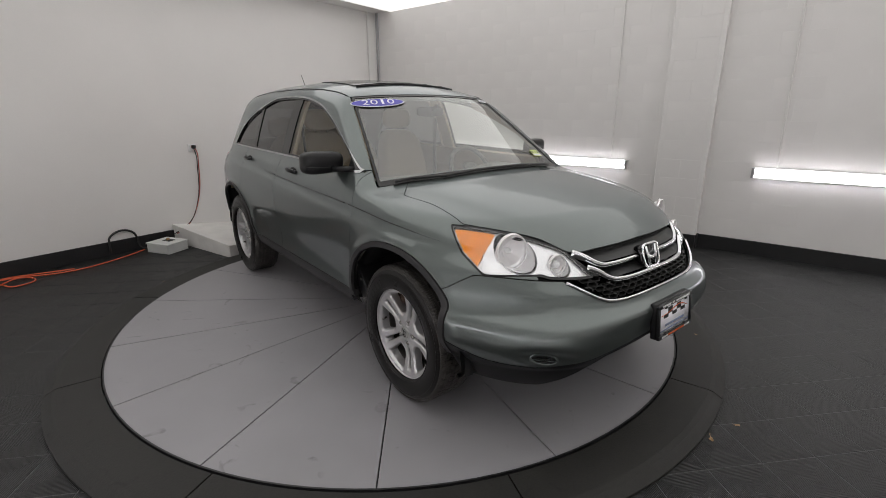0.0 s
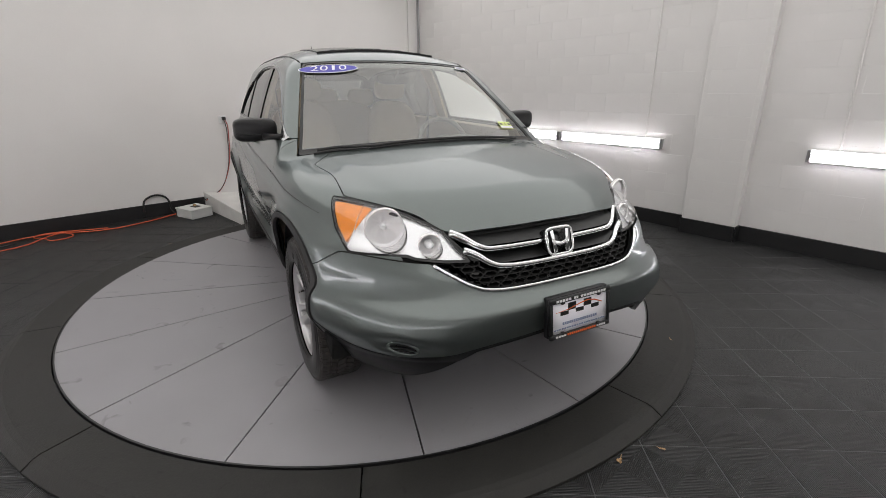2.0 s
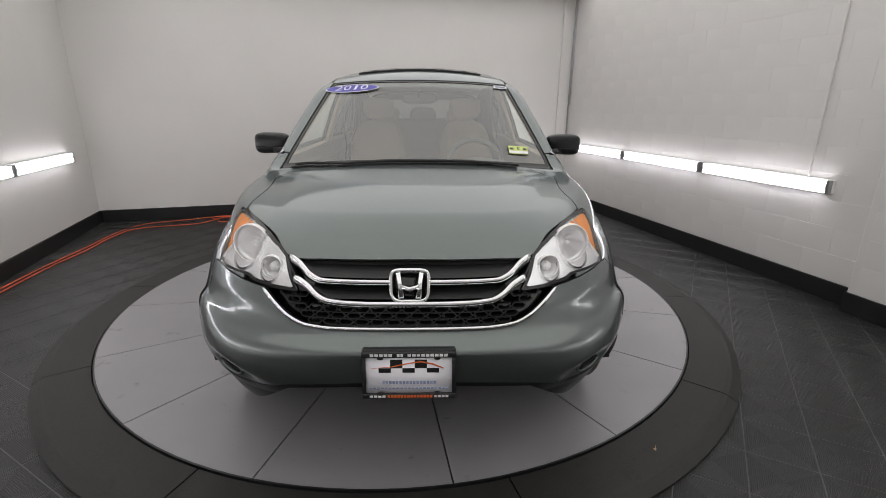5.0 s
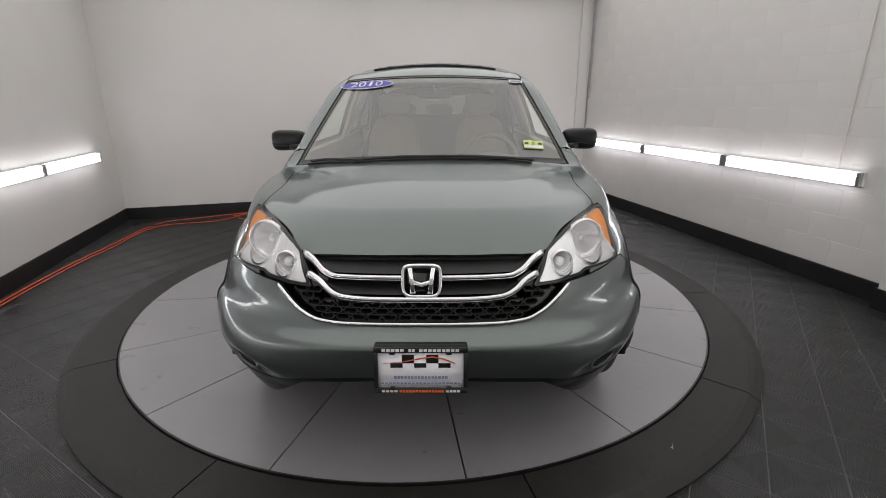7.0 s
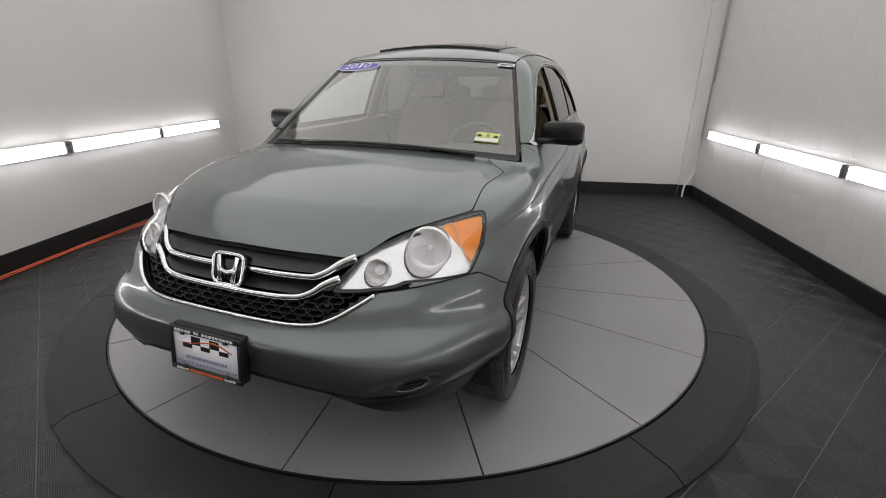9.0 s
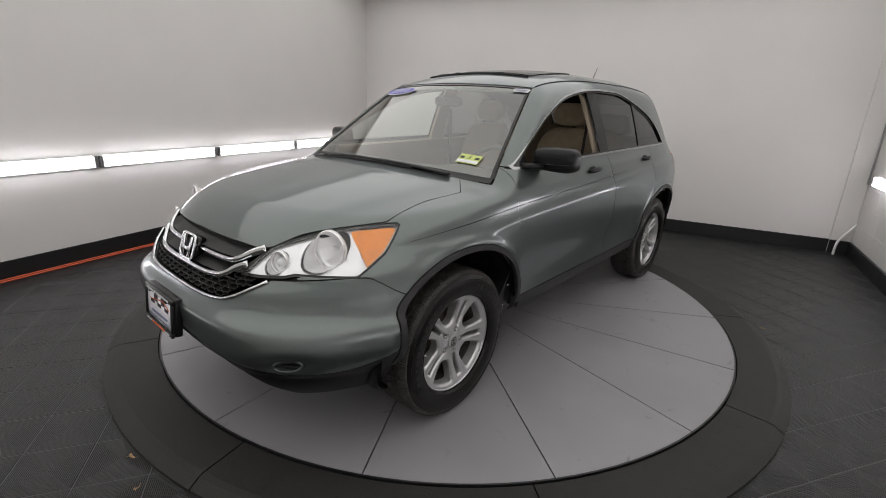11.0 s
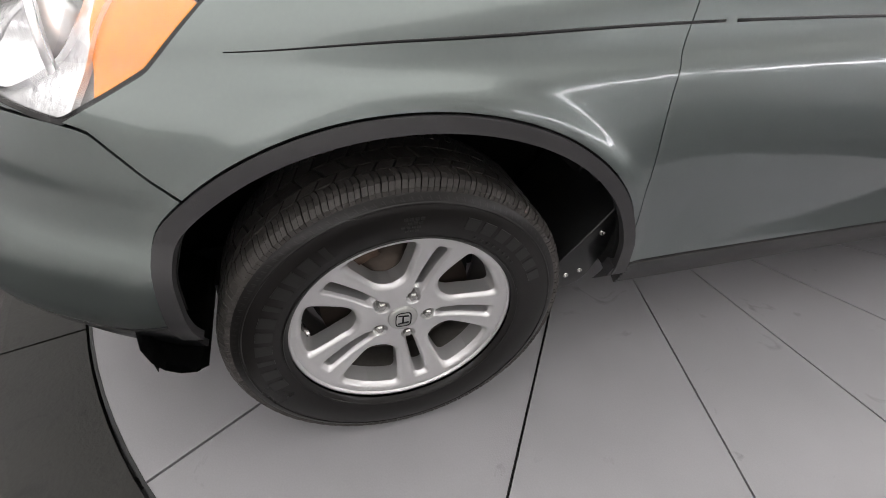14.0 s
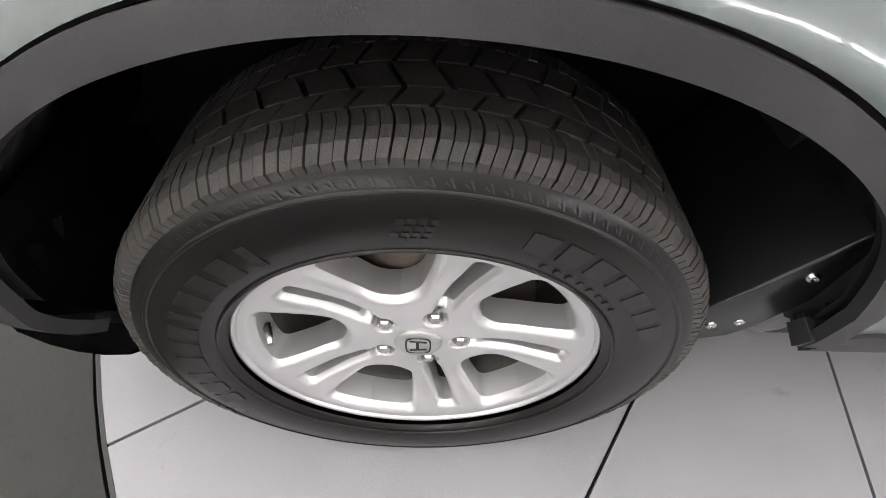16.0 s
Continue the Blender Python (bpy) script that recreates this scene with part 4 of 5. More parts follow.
    for i in range(4):
        for j in range(3 + i % 2):
            bm = bmesh.new()
            vs = []
            for lift in (0, .0014):
                for dr, da in ((0, 0), (0, .022), (.0055, .024), (.0055, .002)):
                    rr, a = .262 + .008 * i + dr, radians(88) + .034 * j - .01 * i + da
                    o = float(np.interp(rr, [.232, .252, .278, .302, .320], [.1045, .1105, .1140, .1125, .1085]))
                    vs.append(bm.verts.new((o + lift - (.004 if not lift else 0), rr * math.cos(a), rr * math.sin(a))))
            bm.faces.new(vs[4:])
            for q in range(4):
                bm.faces.new((vs[q], vs[(q + 1) % 4], vs[4 + (q + 1) % 4], vs[4 + q]))
            from_bm("marking", bm, RAISED, tyre, smooth=False)
    return tyre


SPOKE_TURN = 68.0
spoke_half = pchip([.03, .07, .10, .15, .205, .24], [.033, .036, .038, .046, .060, .070])
face_x = pchip([.02, .05, .08, .12, .17, .205, .226, .236], [.066, .066, .064, .0655, .0735, .0805, .0855, .0865])


def spoke_mesh():
    """A fifth of the wheel's face: two fingers with a slot between them, joined at the hub and the rim."""
    rr, tt = np.meshgrid(np.linspace(.024, .2330, 92), np.linspace(-math.pi / 5, math.pi / 5, 121), indexing="ij")

    def fields(v):
        r, f = np.hypot(v[:, 1], v[:, 2]), np.arctan2(v[:, 2], v[:, 1])
        a, t = r * np.cos(f), np.abs(r * np.sin(f))
        window = smax(smax(spoke_half(a) - t, .096 - r, .030), r - .2085, .016)
        slot = smax(smax(t - np.interp(a, [.08, .12, .20], [.0080, .0098, .0128]), .083 - a, .010), a - .1985, .010)
        return r, a, t, window, slot

    flat = np.stack([np.zeros(rr.size), (rr * np.cos(tt)).ravel(), (rr * np.sin(tt)).ravel()], -1)
    rows, cols = rr.shape
    i, j = np.meshgrid(np.arange(rows - 1), np.arange(cols - 1), indexing="ij")
    q = [i * cols + j, (i + 1) * cols + j, (i + 1) * cols + j + 1, i * cols + j + 1]
    t = np.concatenate([np.stack([q[0], q[1], q[2]], -1).reshape(-1, 3), np.stack([q[0], q[2], q[3]], -1).reshape(-1, 3)])
    v, n, t = clip(flat, flat, t, lambda p: -fields(p)[3])
    v, n, t = clip(v, n, t, lambda p: -fields(p)[4])
    r, a, tn, window, slot = fields(v)
    edge = np.minimum(window, slot * 1.3)
    x = face_x(r) - .010 * (1 - np.clip(edge / .011, 0, 1)) ** 2.2
    x -= .0025 * np.exp(-((tn - .030) / .012) ** 2) * np.clip((a - .09) / .03, 0, 1) * np.clip((.20 - a) / .03, 0, 1)
    bolt = np.hypot(a - .0572, tn)
    x -= .012 * np.clip((.0165 - bolt) / .0035, 0, 1)
    x -= .010 * np.clip((.011 - np.hypot(np.maximum(np.abs(a - .075) - .012, 0), tn)) / .006, 0, 1)
    v[:, 0] = x
    e = np.concatenate([t[:, [0, 1]], t[:, [1, 2]], t[:, [2, 0]]])
    _, first, count = np.unique(np.sort(e, 1), axis=0, return_index=True, return_counts=True)
    e = e[first[count == 1]]
    ids, back = np.unique(e, return_inverse=True)
    back = back.reshape(-1, 2)
    k, m = len(v), len(ids)
    deep = v[ids].copy()
    deep[:, 0] -= .040
    inner = np.minimum(window, slot)[ids] < .002
    deep[inner, 1:] *= np.where(window < slot, .985, 1.0)[ids][inner][:, None]
    verts = np.concatenate([v, v[ids], deep])
    faces = t.tolist() + [(k + p, k + q2, k + m + q2, k + m + p) for p, q2 in back.tolist()]
    me = bpy.data.meshes.new("spoke")
    me.from_pydata(verts.tolist(), [], faces)
    me.polygons.foreach_set("use_smooth", [True] * len(me.polygons))
    me.materials.append(ALLOY)
    bm = bmesh.new()
    bm.from_mesh(me)
    bmesh.ops.recalc_face_normals(bm, faces=bm.faces[:])
    bm.to_mesh(me)
    bm.free()
    return me


def make_wheel():
    wheel = new("wheel")
    wheel.parent = car
    tyre_parts(wheel)
    rim = from_bm("rim", lathe([(.074, 0.2185), (.078, 0.2215), (.0840, 0.2270), (.0890, 0.2295), (.0915, 0.2325), (.0905, 0.2356), (.0860, 0.2370), (.080, 0.2346), (.06, 0.2260), (.052, 0.2240), (.050, 0.2185), (.062, 0.2175)], 128, closed=True), ALLOY, wheel, "silver alloy rim with five pairs of spokes")
    from_bm("barrel", lathe([(.056, .2185), (.02, .2090), (-.06, .2040), (-.09, .2142), (-.10, .2300), (-.09, .2330), (-.02, .2150), (.05, .2230)], 96, closed=True), BARREL, rim, "darker inner barrel of the rim")
    face = spoke_mesh()
    for k in range(5):
        ob = new("spoke", face)
        ob.parent = rim
        ob.matrix_basis = pose(0, 0, 0, SPOKE_TURN + 72 * k, 0, 0)
    from_bm("hub", lathe([(.020, .001), (.020, .075), (.030, .078), (.044, .076)], 64), ALLOY, rim)
    from_bm("centre_cap", lathe([(.060, .0325), (.0685, .0325), (.0715, .0310), (.0725, .026), (.0730, .001)], 48), mat_cap, rim, "grey centre cap with a dark badge")
    bm = bmesh.new()
    for pts in ([(-.012, -.010), (-.0085, -.010), (-.006, .010), (-.010, .010)], [(.012, -.010), (.0085, -.010), (.006, .010), (.010, .010)], [(-.008, -.0025), (.008, -.0025), (.008, .001), (-.008, .001)]):
        bm.faces.new([bm.verts.new((.0736, a * 1.15, b * 1.15)) for b, a in pts])
    ring = [(.0175 * math.copysign(abs(math.cos(a)) ** .5, math.cos(a)), .0145 * math.copysign(abs(math.sin(a)) ** .5, math.sin(a))) for a in (2 * math.pi * k / 40 for k in range(40))]
    vs = [[bm.verts.new((.0736, a * f * 1.2, b * f * 1.2)) for b, a in ring] for f in (1, .88)]
    for k in range(40):
        bm.faces.new((vs[0][k], vs[0][(k + 1) % 40], vs[1][(k + 1) % 40], vs[1][k]))
    from_bm("badge", bm, GLOSSBLACK, rim, smooth=False)
    for k in range(5):
        a = radians(SPOKE_TURN + 72 * k)
        bm = lathe([(.044, .0105), (.0630, .0103), (.0665, .0080), (.0672, .001)], 6)
        for v in bm.verts:
            v.co += Vector((0, .0572 * math.cos(a), .0572 * math.sin(a)))
        from_bm("wheel_nut", bm, NUTM, rim, smooth=False)
    a = radians(178)
    from_bm("valve", sweep([(.050, .206 * math.cos(a), .206 * math.sin(a)), (.064, .199 * math.cos(a), .199 * math.sin(a)), (.078, .194 * math.cos(a), .194 * math.sin(a))], [.012, .009, .007], [.012, .009, .007], up=(0, 0, 1)), NUTM, rim, "metal tyre valve")
    brake = from_bm("brake_disc", lathe([(.012, .045), (.020, .065), (.020, .085), (.004, .086), (.004, .166), (-.016, .166), (-.016, .05)], 64), DISCM, wheel, "worn iron brake disc")
    bm = bmesh.new()
    sweep([(-.003, .168 * math.cos(f), .168 * math.sin(f)) for f in (radians(106 + 7 * i) for i in range(10))], [.05, .052, .056, .05, .044, .044, .05, .056, .052, .05], .062, bm, up=(1, 0, 0))
    from_bm("brake_caliper", bm, RUST, wheel, "rusty brake caliper")
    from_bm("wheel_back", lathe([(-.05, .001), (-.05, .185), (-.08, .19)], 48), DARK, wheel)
    return wheel


mat_cap = mat("cap_grey", (.45, .45, .44), .35, .6)
X_WHEEL = .787
first = make_wheel()
first.matrix_basis = pose(X_WHEEL, AXLE_F, R_TYRE - .001)
for x, y, turn in ((X_WHEEL, AXLE_R, 0), (-X_WHEEL, AXLE_F, 180), (-X_WHEEL, AXLE_R, 180)):
    w = copy_thing(first, pose(x, y, R_TYRE - .001, (40 if y > 0 else 0), 0, turn))

# wheel housings
LINER = mat("wheel_liner_plastic", (.0085, .0088, .0092), .34, var=.3, scale=20, bump=.2, bscale=60)
for s in (1, -1):
    for axle in (AXLE_F, AXLE_R):
        bm = bmesh.new()
        prof = []
        for k in range(41):
            a = radians((-6 if axle < 0 else 0) + (186 if axle < 0 else 180) * k / 40)
            prof.append((-math.cos(a), math.sin(a)))
        # two shallow steps run round the arch
        across = [(.860, 0), (.845, 0), (.815, .004), (.812, -.002), (.765, .006), (.762, 0), (.70, .006), (.62, .004), (.50, 0)]
        cols = [[bm.verts.new((s * x, axle + .025 + (.497 + dr) * c, .372 + (.450 + dr) * h)) for c, h in prof] for x, dr in across]
        for a, b in zip(cols, cols[1:]):
            for k in range(40):
                bm.faces.new((a[k], a[k + 1], b[k + 1], b[k]))
        bm.faces.new(cols[-1])
        from_bm("wheel_liner", bm, LINER, car, "black plastic wheel arch liner")
        # the guard at the back of the arch with its fixings
        back = axle + .468
        bm = bmesh.new()
        outline = [(.012, .62), (-.004, .48), (-.010, .42), (-.012, .385), (-.035, .360), (-.070, .348), (-.105, .352), (-.128, .372), (-.134, .405), (-.118, .44), (-.080, .49), (-.030, .56)]
        vs = [bm.verts.new((s * (.852 if dz > .42 else .838), back + dy, dz)) for dy, dz in outline]
        bm.faces.new(vs)
        g = bmesh.ops.extrude_face_region(bm, geom=bm.faces[:])
        for e in g["geom"]:
            if isinstance(e, bmesh.types.BMVert):
                e.co.x -= s * .30
        bmesh.ops.bevel(bm, geom=bm.edges[:], offset=.004, segments=2, profile=.5, affect="EDGES")
        from_bm("splash_guard", bm, LINER, car, "black splash guard with steel fixings")
        for dy, z in ((-.028, .520), (-.042, .402), (-.076, .392)):
            bm = lathe([(0, .001), (.004, .004), (.003, .0065), (-.002, .0085), (-.006, .0085)], 14)
            for v in bm.verts:
                v.co = Vector((s * (v.co.x + (.8535 if z > .42 else .8395)), v.co.y + back + dy, v.co.z + z))
            from_bm("fixing", bm, NUTM, car)
        if axle < 0:
            # the flap of the liner ahead of the wheel
            bm = bmesh.new()
            run = [(-1.700, .600), (-1.752, .512), (-1.772, .470), (-1.779, .420), (-1.776, .372), (-1.765, .335), (-1.746, .308), (-1.722, .293), (-1.700, .296)]
            rows = []
            for k, (y, z) in enumerate(run):
                rows.append([bm.verts.new((s * x, y, z)) for x in (.885 - .045 * max(0, k - 3) / 5, .83, .80, .70, .60, .50)])
            for a, b in zip(rows, rows[1:]):
                for k in range(5):
                    bm.faces.new((a[k], a[k + 1], b[k + 1], b[k]))
            bmesh.ops.solidify(bm, geom=bm.faces[:], thickness=.004)
            slab(bm, (min(s * .49, s * .50), -1.80, .215), (max(s * .49, s * .50), -1.60, .350), .003)
            from_bm("liner_flap", bm, LINER, car, "black flap of the wheel liner")


# ---- front: grille, lamps, plate ----
def on_front(x, z, lift=0.0):
    return (x, float(front_y(abs(x), z)) - lift, z)


def curve_pts(keys, n, f):
    """Points along a smooth mirrored run through keys of (x, z), outer end first."""
    ks = keys + [(-x, z) for x, z in keys[::-1] if x > 0]
    d = [0.0]
    for (a, b), (c, e) in zip(ks, ks[1:]):
        d.append(d[-1] + math.hypot(a - c, b - e))
    cx, cz = pchip(d, [k[0] for k in ks]), pchip(d, [k[1] for k in ks])
    return [f(float(cx(t)), float(cz(t))) for t in np.linspace(0, d[-1], n)]


panel("grille_back", [shr(f_grille, -.012)], GLOSSBLACK, car, "black grille backing", lift=-.055, rim=0)
VANE = mat("dark_grey_grille", (.0065, .007, .0075), .40, var=.1)
def bar_width(pts, thin, wide):
    """Bar heights that widen towards the lamps."""
    return [thin + (wide - thin) * max(0.0, min(1.0, (abs(p[0]) - .30) / .10)) for p in pts]


up = curve_pts([(.432, .852), (.415, .845), (.389, .833), (.350, .809), (.306, .797), (.20, .796), (.09, .796)], 70, lambda x, z: on_front(x, z, -.003))
from_bm("upper_grille_bar", sweep(up, .018, bar_width(up, .020, .036)), CHROME, car, "chrome upper grille bar")
lo = curve_pts([(.405, .798), (.388, .792), (.357, .778), (.322, .754), (.279, .740), (.20, .735), (.12, .734)], 70, lambda x, z: on_front(x, z, -.001))
from_bm("lower_grille_bar", sweep(lo, .020, bar_width(lo, .021, .030)), CHROME, car, "chrome lower grille bar")
for z0, z1, x1 in ((.808, .852, .385), (.747, .786, .335)):
    bm = bmesh.new()
    cols = []
    for k in range(41):
        x = x1 * (2 * k / 40 - 1)
        zz = z0 + .026 * max(0, abs(x) / x1 - .84) / .16
        cols.append([bm.verts.new(on_front(x, zz, -.004)), bm.verts.new(on_front(x, zz + .010, -.020)), bm.verts.new(on_front(x, z1 - .010, -.040)), bm.verts.new(on_front(x, z1, -.050))])
    for a, b in zip(cols, cols[1:]):
        for k in range(3):
            bm.faces.new((a[k], a[k + 1], b[k + 1], b[k]))
    from_bm("grille_vane", bm, VANE, car, "dark grey grille vane")
lower = curve_pts([(.524, .755), (.505, .742), (.474, .722), (.412, .686), (.356, .668), (.253, .662), (.12, .662)], 80, lambda x, z: on_front(x, z, .001))
from_bm("grille_surround", sweep(lower, .014, .016), CHROME, car, "chrome line under the grille")
for s in (1, -1):
    # dark grey filler between the bar ends and the headlight
    bm = bmesh.new()
    q = [(.452, .862), (.425, .828), (.402, .800), (.372, .775), (.355, .762), (.384, .764), (.430, .822)]
    vs = [bm.verts.new(on_front(s * x, z, -.004)) for x, z in q]
    bm.faces.new(vs)
    g = bmesh.ops.extrude_face_region(bm, geom=bm.faces[:])
    for e in g["geom"]:
        if isinstance(e, bmesh.types.BMVert):
            e.co.y += .03
    from_bm("grille_corner", bm, VANE, car, smooth=False)
# honeycomb of long cells
bm = bmesh.new()
for row in range(5):
    zc = .678 + .0185 * row
    for k in range(-10, 11):
        xc = (k + (.5 if row % 2 else 0)) * .054
        edge = float(np.interp(zc, [.667, .685, .722, .766], [.345, .405, .468, .530]))
        if abs(xc) > edge - .030 or (row > 2 and abs(xc) < .375):
            continue
        outer, inner = [], []
        for hx, hz in ((-1, 0), (-.62, 1), (.62, 1), (1, 0), (.62, -1), (-.62, -1)):
            outer.append(bm.verts.new(on_front(xc + hx * .028, zc + hz * .0105, -.014)))
            inner.append(bm.verts.new(on_front(xc + hx * .0225, zc + hz * .0072, -.014)))
        deep = [bm.verts.new(v.co + Vector((0, .025, 0))) for v in inner]
        for i in range(6):
            j = (i + 1) % 6
            bm.faces.new((outer[i], outer[j], inner[j], inner[i]))
            bm.faces.new((inner[i], inner[j], deep[j], deep[i]))
from_bm("grille_mesh", bm, mat("grille_black", (.0035, .0035, .0035), .55, spec=.3), car, "black honeycomb lower grille", smooth=False)

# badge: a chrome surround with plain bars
badge = new("badge")
badge.parent = car
badge.matrix_basis = pose(0, float(front_y(0, .795)) - .022, .795, -18, 0, 0)


def rr_pts(w, h, e, n=48):
    return [(w * math.copysign(abs(math.cos(a)) ** e, math.cos(a)) * (1 + .07 * math.sin(a)), h * math.copysign(abs(math.sin(a)) ** e, math.sin(a))) for a in (2 * math.pi * k / n for k in range(n))]


bm = sweep([(x, 0, z) for x, z in rr_pts(.064, .053, .42)], .012, .011, up=(0, 1, 0), closed=True)
from_bm("surround", bm, CHROME, badge, "chrome badge surround")
bm = bmesh.new()
vs = [bm.verts.new((x, .006, z)) for x, z in rr_pts(.061, .050, .42)]
bm.faces.new(vs)
g = bmesh.ops.extrude_face_region(bm, geom=bm.faces[:])
for e in g["geom"]:
    if isinstance(e, bmesh.types.BMVert):
        e.co.y += .04
from_bm("backing", bm, GLOSSBLACK, badge)
bm = bmesh.new()
for s in (1, -1):
    sweep([(s * .040, -.004, .044), (s * .033, -.004, 0), (s * .029, -.004, -.044)], .010, [.017, .016, .021], bm, up=(1, 0, 0))
sweep([(-.030, -.004, -.004), (0, -.004, -.013), (.030, -.004, -.004)], .010, .016, bm)
from_bm("bar", bm, CHROME, badge)

# headlights: a bright housing behind the lens, bowls, and an amber corner
REFLECT = mat("lamp_reflector", (.95, .93, .93), .30, .62, var=.05, rvar=.05)
HOUSE = mat("lamp_housing_silver", (.95, .94, .95), .20, .62, var=.06, scale=25, bump=.55, bscale=30)
for node in HOUSE.node_tree.nodes:
    if node.bl_idname == "ShaderNodeBump":
        node.inputs["Distance"].default_value = .004
stretch = HOUSE.node_tree.nodes.new("ShaderNodeMapping")
stretch.inputs["Scale"].default_value = (3.0, 3.0, .45)
for node in HOUSE.node_tree.nodes:
    if node.bl_idname == "ShaderNodeTexCoord":
        HOUSE.node_tree.links.new(node.outputs["Object"], stretch.inputs["Vector"])
for node in HOUSE.node_tree.nodes:
    if node.bl_idname == "ShaderNodeTexNoise" and node.inputs["Scale"].default_value == 30:
        HOUSE.node_tree.links.new(stretch.outputs[0], node.inputs["Vector"])
AMBER = mat("amber_lens", (1.0, .30, .010), .2, 0, var=.15, scale=30)
b = AMBER.node_tree.nodes["Principled BSDF"]
b.inputs["Transmission Weight"].default_value = .05
BULB = mat("bulb_glass", (.9, .9, .9), .10, .1)


def bowl(c, axis, r, depth, m, parent, name, label="", ribs=0):
    """An open bowl that faces along axis."""
    rot = Vector(axis).to_track_quat("Z", "Y").to_matrix()
    bm = bmesh.new()
    rings = []
    for i in range(9):
        f = i / 8
        rr, dz = r * f, -depth * (1 - f * f)
        n = 48
        rings.append([bm.verts.new(Vector(c) + rot @ Vector((rr * math.cos(2 * math.pi * k / n), rr * math.sin(2 * math.pi * k / n), dz + (ribs * r * .02 * (1 if (k // 3) % 2 else -1) if 0 < i < 8 else 0)))) for k in range(n)])
    for a, b2 in zip(rings[1:], rings[2:]):
        for k in range(48):
            bm.faces.new((a[k], a[(k + 1) % 48], b2[(k + 1) % 48], b2[k]))
    bm.faces.new(rings[1])
    lip = [bm.verts.new(Vector(c) + rot @ Vector((r * 1.08 * math.cos(2 * math.pi * k / 48), r * 1.08 * math.sin(2 * math.pi * k / 48), -.004))) for k in range(48)]
    for k in range(48):
        bm.faces.new((rings[-1][k], rings[-1][(k + 1) % 48], lip[(k + 1) % 48], lip[k]))
    return from_bm(name, bm, m, parent, label)


lamps = [o for o in car.children if o.name.startswith("headlight")]
for s, lens in zip((1, -1), lamps):
    on = side_of(s)
    ax = Vector((s * .22, -1, .06)).normalized()
    axis = np.array(ax)

    def lamp_at(a, z, depth):
        """A place behind the lens, by its bearing from the wheel house and its height."""
        lo_, hi_ = .3, 1.2
        for _ in range(30):
            mid = (lo_ + hi_) / 2
            inside = body(np.array([[math.sin(a) * mid, -1.2 - math.cos(a) * mid, z]]))[0] < 0
            lo_, hi_ = (mid, hi_) if inside else (lo_, mid)
        return Vector((s * math.sin(a) * lo_, -1.2 - math.cos(a) * lo_, z)) - depth * ax

    bowls = [(lamp_at(.780, .862, .030), .075), (lamp_at(.580, .815, .024), .042)]

    def hole(c, rad):
        c = np.array(c)
        return lambda p: rad - np.linalg.norm((p - c) - ((p - c) @ axis)[:, None] * axis, axis=1)

    panel("housing", [on, shr(f_lamp, -.002), lambda p: np.arctan2(np.abs(p[:, 0]), -(p[:, 1] + 1.2)) - .93] + [hole(c, rad) for c, rad in bowls], HOUSE, lens, "silver lamp housing", lift=-.013, rim=-.010)
    panel("bezel", [on, shr(f_lamp, -.004), inv(f_lamp, -.006)], GLOSSBLACK, lens, "black lamp edge", lift=-.003, rim=.02)
    panel("amber_corner", [on, shr(f_lamp, .010), lambda p: .945 - .6 * (p[:, 2] - .83) - np.arctan2(np.abs(p[:, 0]), -(p[:, 1] + 1.2)), lambda p: .812 - p[:, 2]], AMBER, lens, "amber turn signal", lift=-.010, rim=.03)
    panel("side_housing", [on, shr(f_lamp, .001), lambda p: .915 - np.arctan2(np.abs(p[:, 0]), -(p[:, 1] + 1.2))], HOUSE, lens, lift=-.022, rim=0)
    bowl(bowls[0][0], ax, .074, .075, REFLECT, lens, "main_reflector", "ribbed main reflector", ribs=1.2)
    bowl(bowls[1][0], ax, .0415, .040, REFLECT, lens, "inner_reflector", ribs=1)
    for (c, rad), size in zip(bowls, (.012, .018)):
        from_bm("bulb", blob(c - ax * (.030 if size < .015 else .012), (size, size * 1.4, size), 1.0), BULB, lens)
        rot = ax.to_track_quat("Z", "Y").to_matrix()
        well = []
        for k in range(48):
            foot = c + rot @ Vector((rad * .985 * math.cos(math.pi * k / 24), rad * .985 * math.sin(math.pi * k / 24), 0))
            reach = [t for t in np.linspace(0, .12, 121) if body(np.array([foot + ax * float(t)]))[0] < -.011]
            well.append((foot, foot + ax * float(max(reach, default=0.0))))
        bm = bmesh.new()
        ends = [[bm.verts.new(p[j]) for p in well] for j in (0, 1)]
        for k in range(48):
            bm.faces.new((ends[0][k], ends[0][(k + 1) % 48], ends[1][(k + 1) % 48], ends[1][k]))
        from_bm("reflector_well", bm, HOUSE, lens)
        from_bm("reflector_ring", sweep([c + rot @ Vector((rad * math.cos(f), rad * math.sin(f), .006)) for f in (2 * math.pi * k / 48 for k in range(48))], .006, .010, up=ax, closed=True), REFLECT, lens)
    # fog lamp in its pocket
    fx, fz = .663, .460
    fy = float(front_y(fx, fz))
    lean = float(front_y(fx + .03, fz) - front_y(fx - .03, fz)) / .06

    def fog_at(dx, dz, dy=0.0):
        return (s * (fx + dx), fy - .010 + lean * dx + dy, fz + dz)

    ring = [(.048 * math.cos(a), .024 * math.sin(a) + .010 * math.cos(a)) for a in (2 * math.pi * k / 40 for k in range(40))]
    fog = from_bm("fog_lamp", sweep([fog_at(*p) for p in ring], .012, .010, up=(0, 1, 0), closed=True), PAINT, car, "oval painted fog lamp cover with dark slats")
    bm = bmesh.new()
    bm.faces.new([bm.verts.new(fog_at(*p, .008)) for p in ring])
    from_bm("backing", bm, BLACKP, fog)
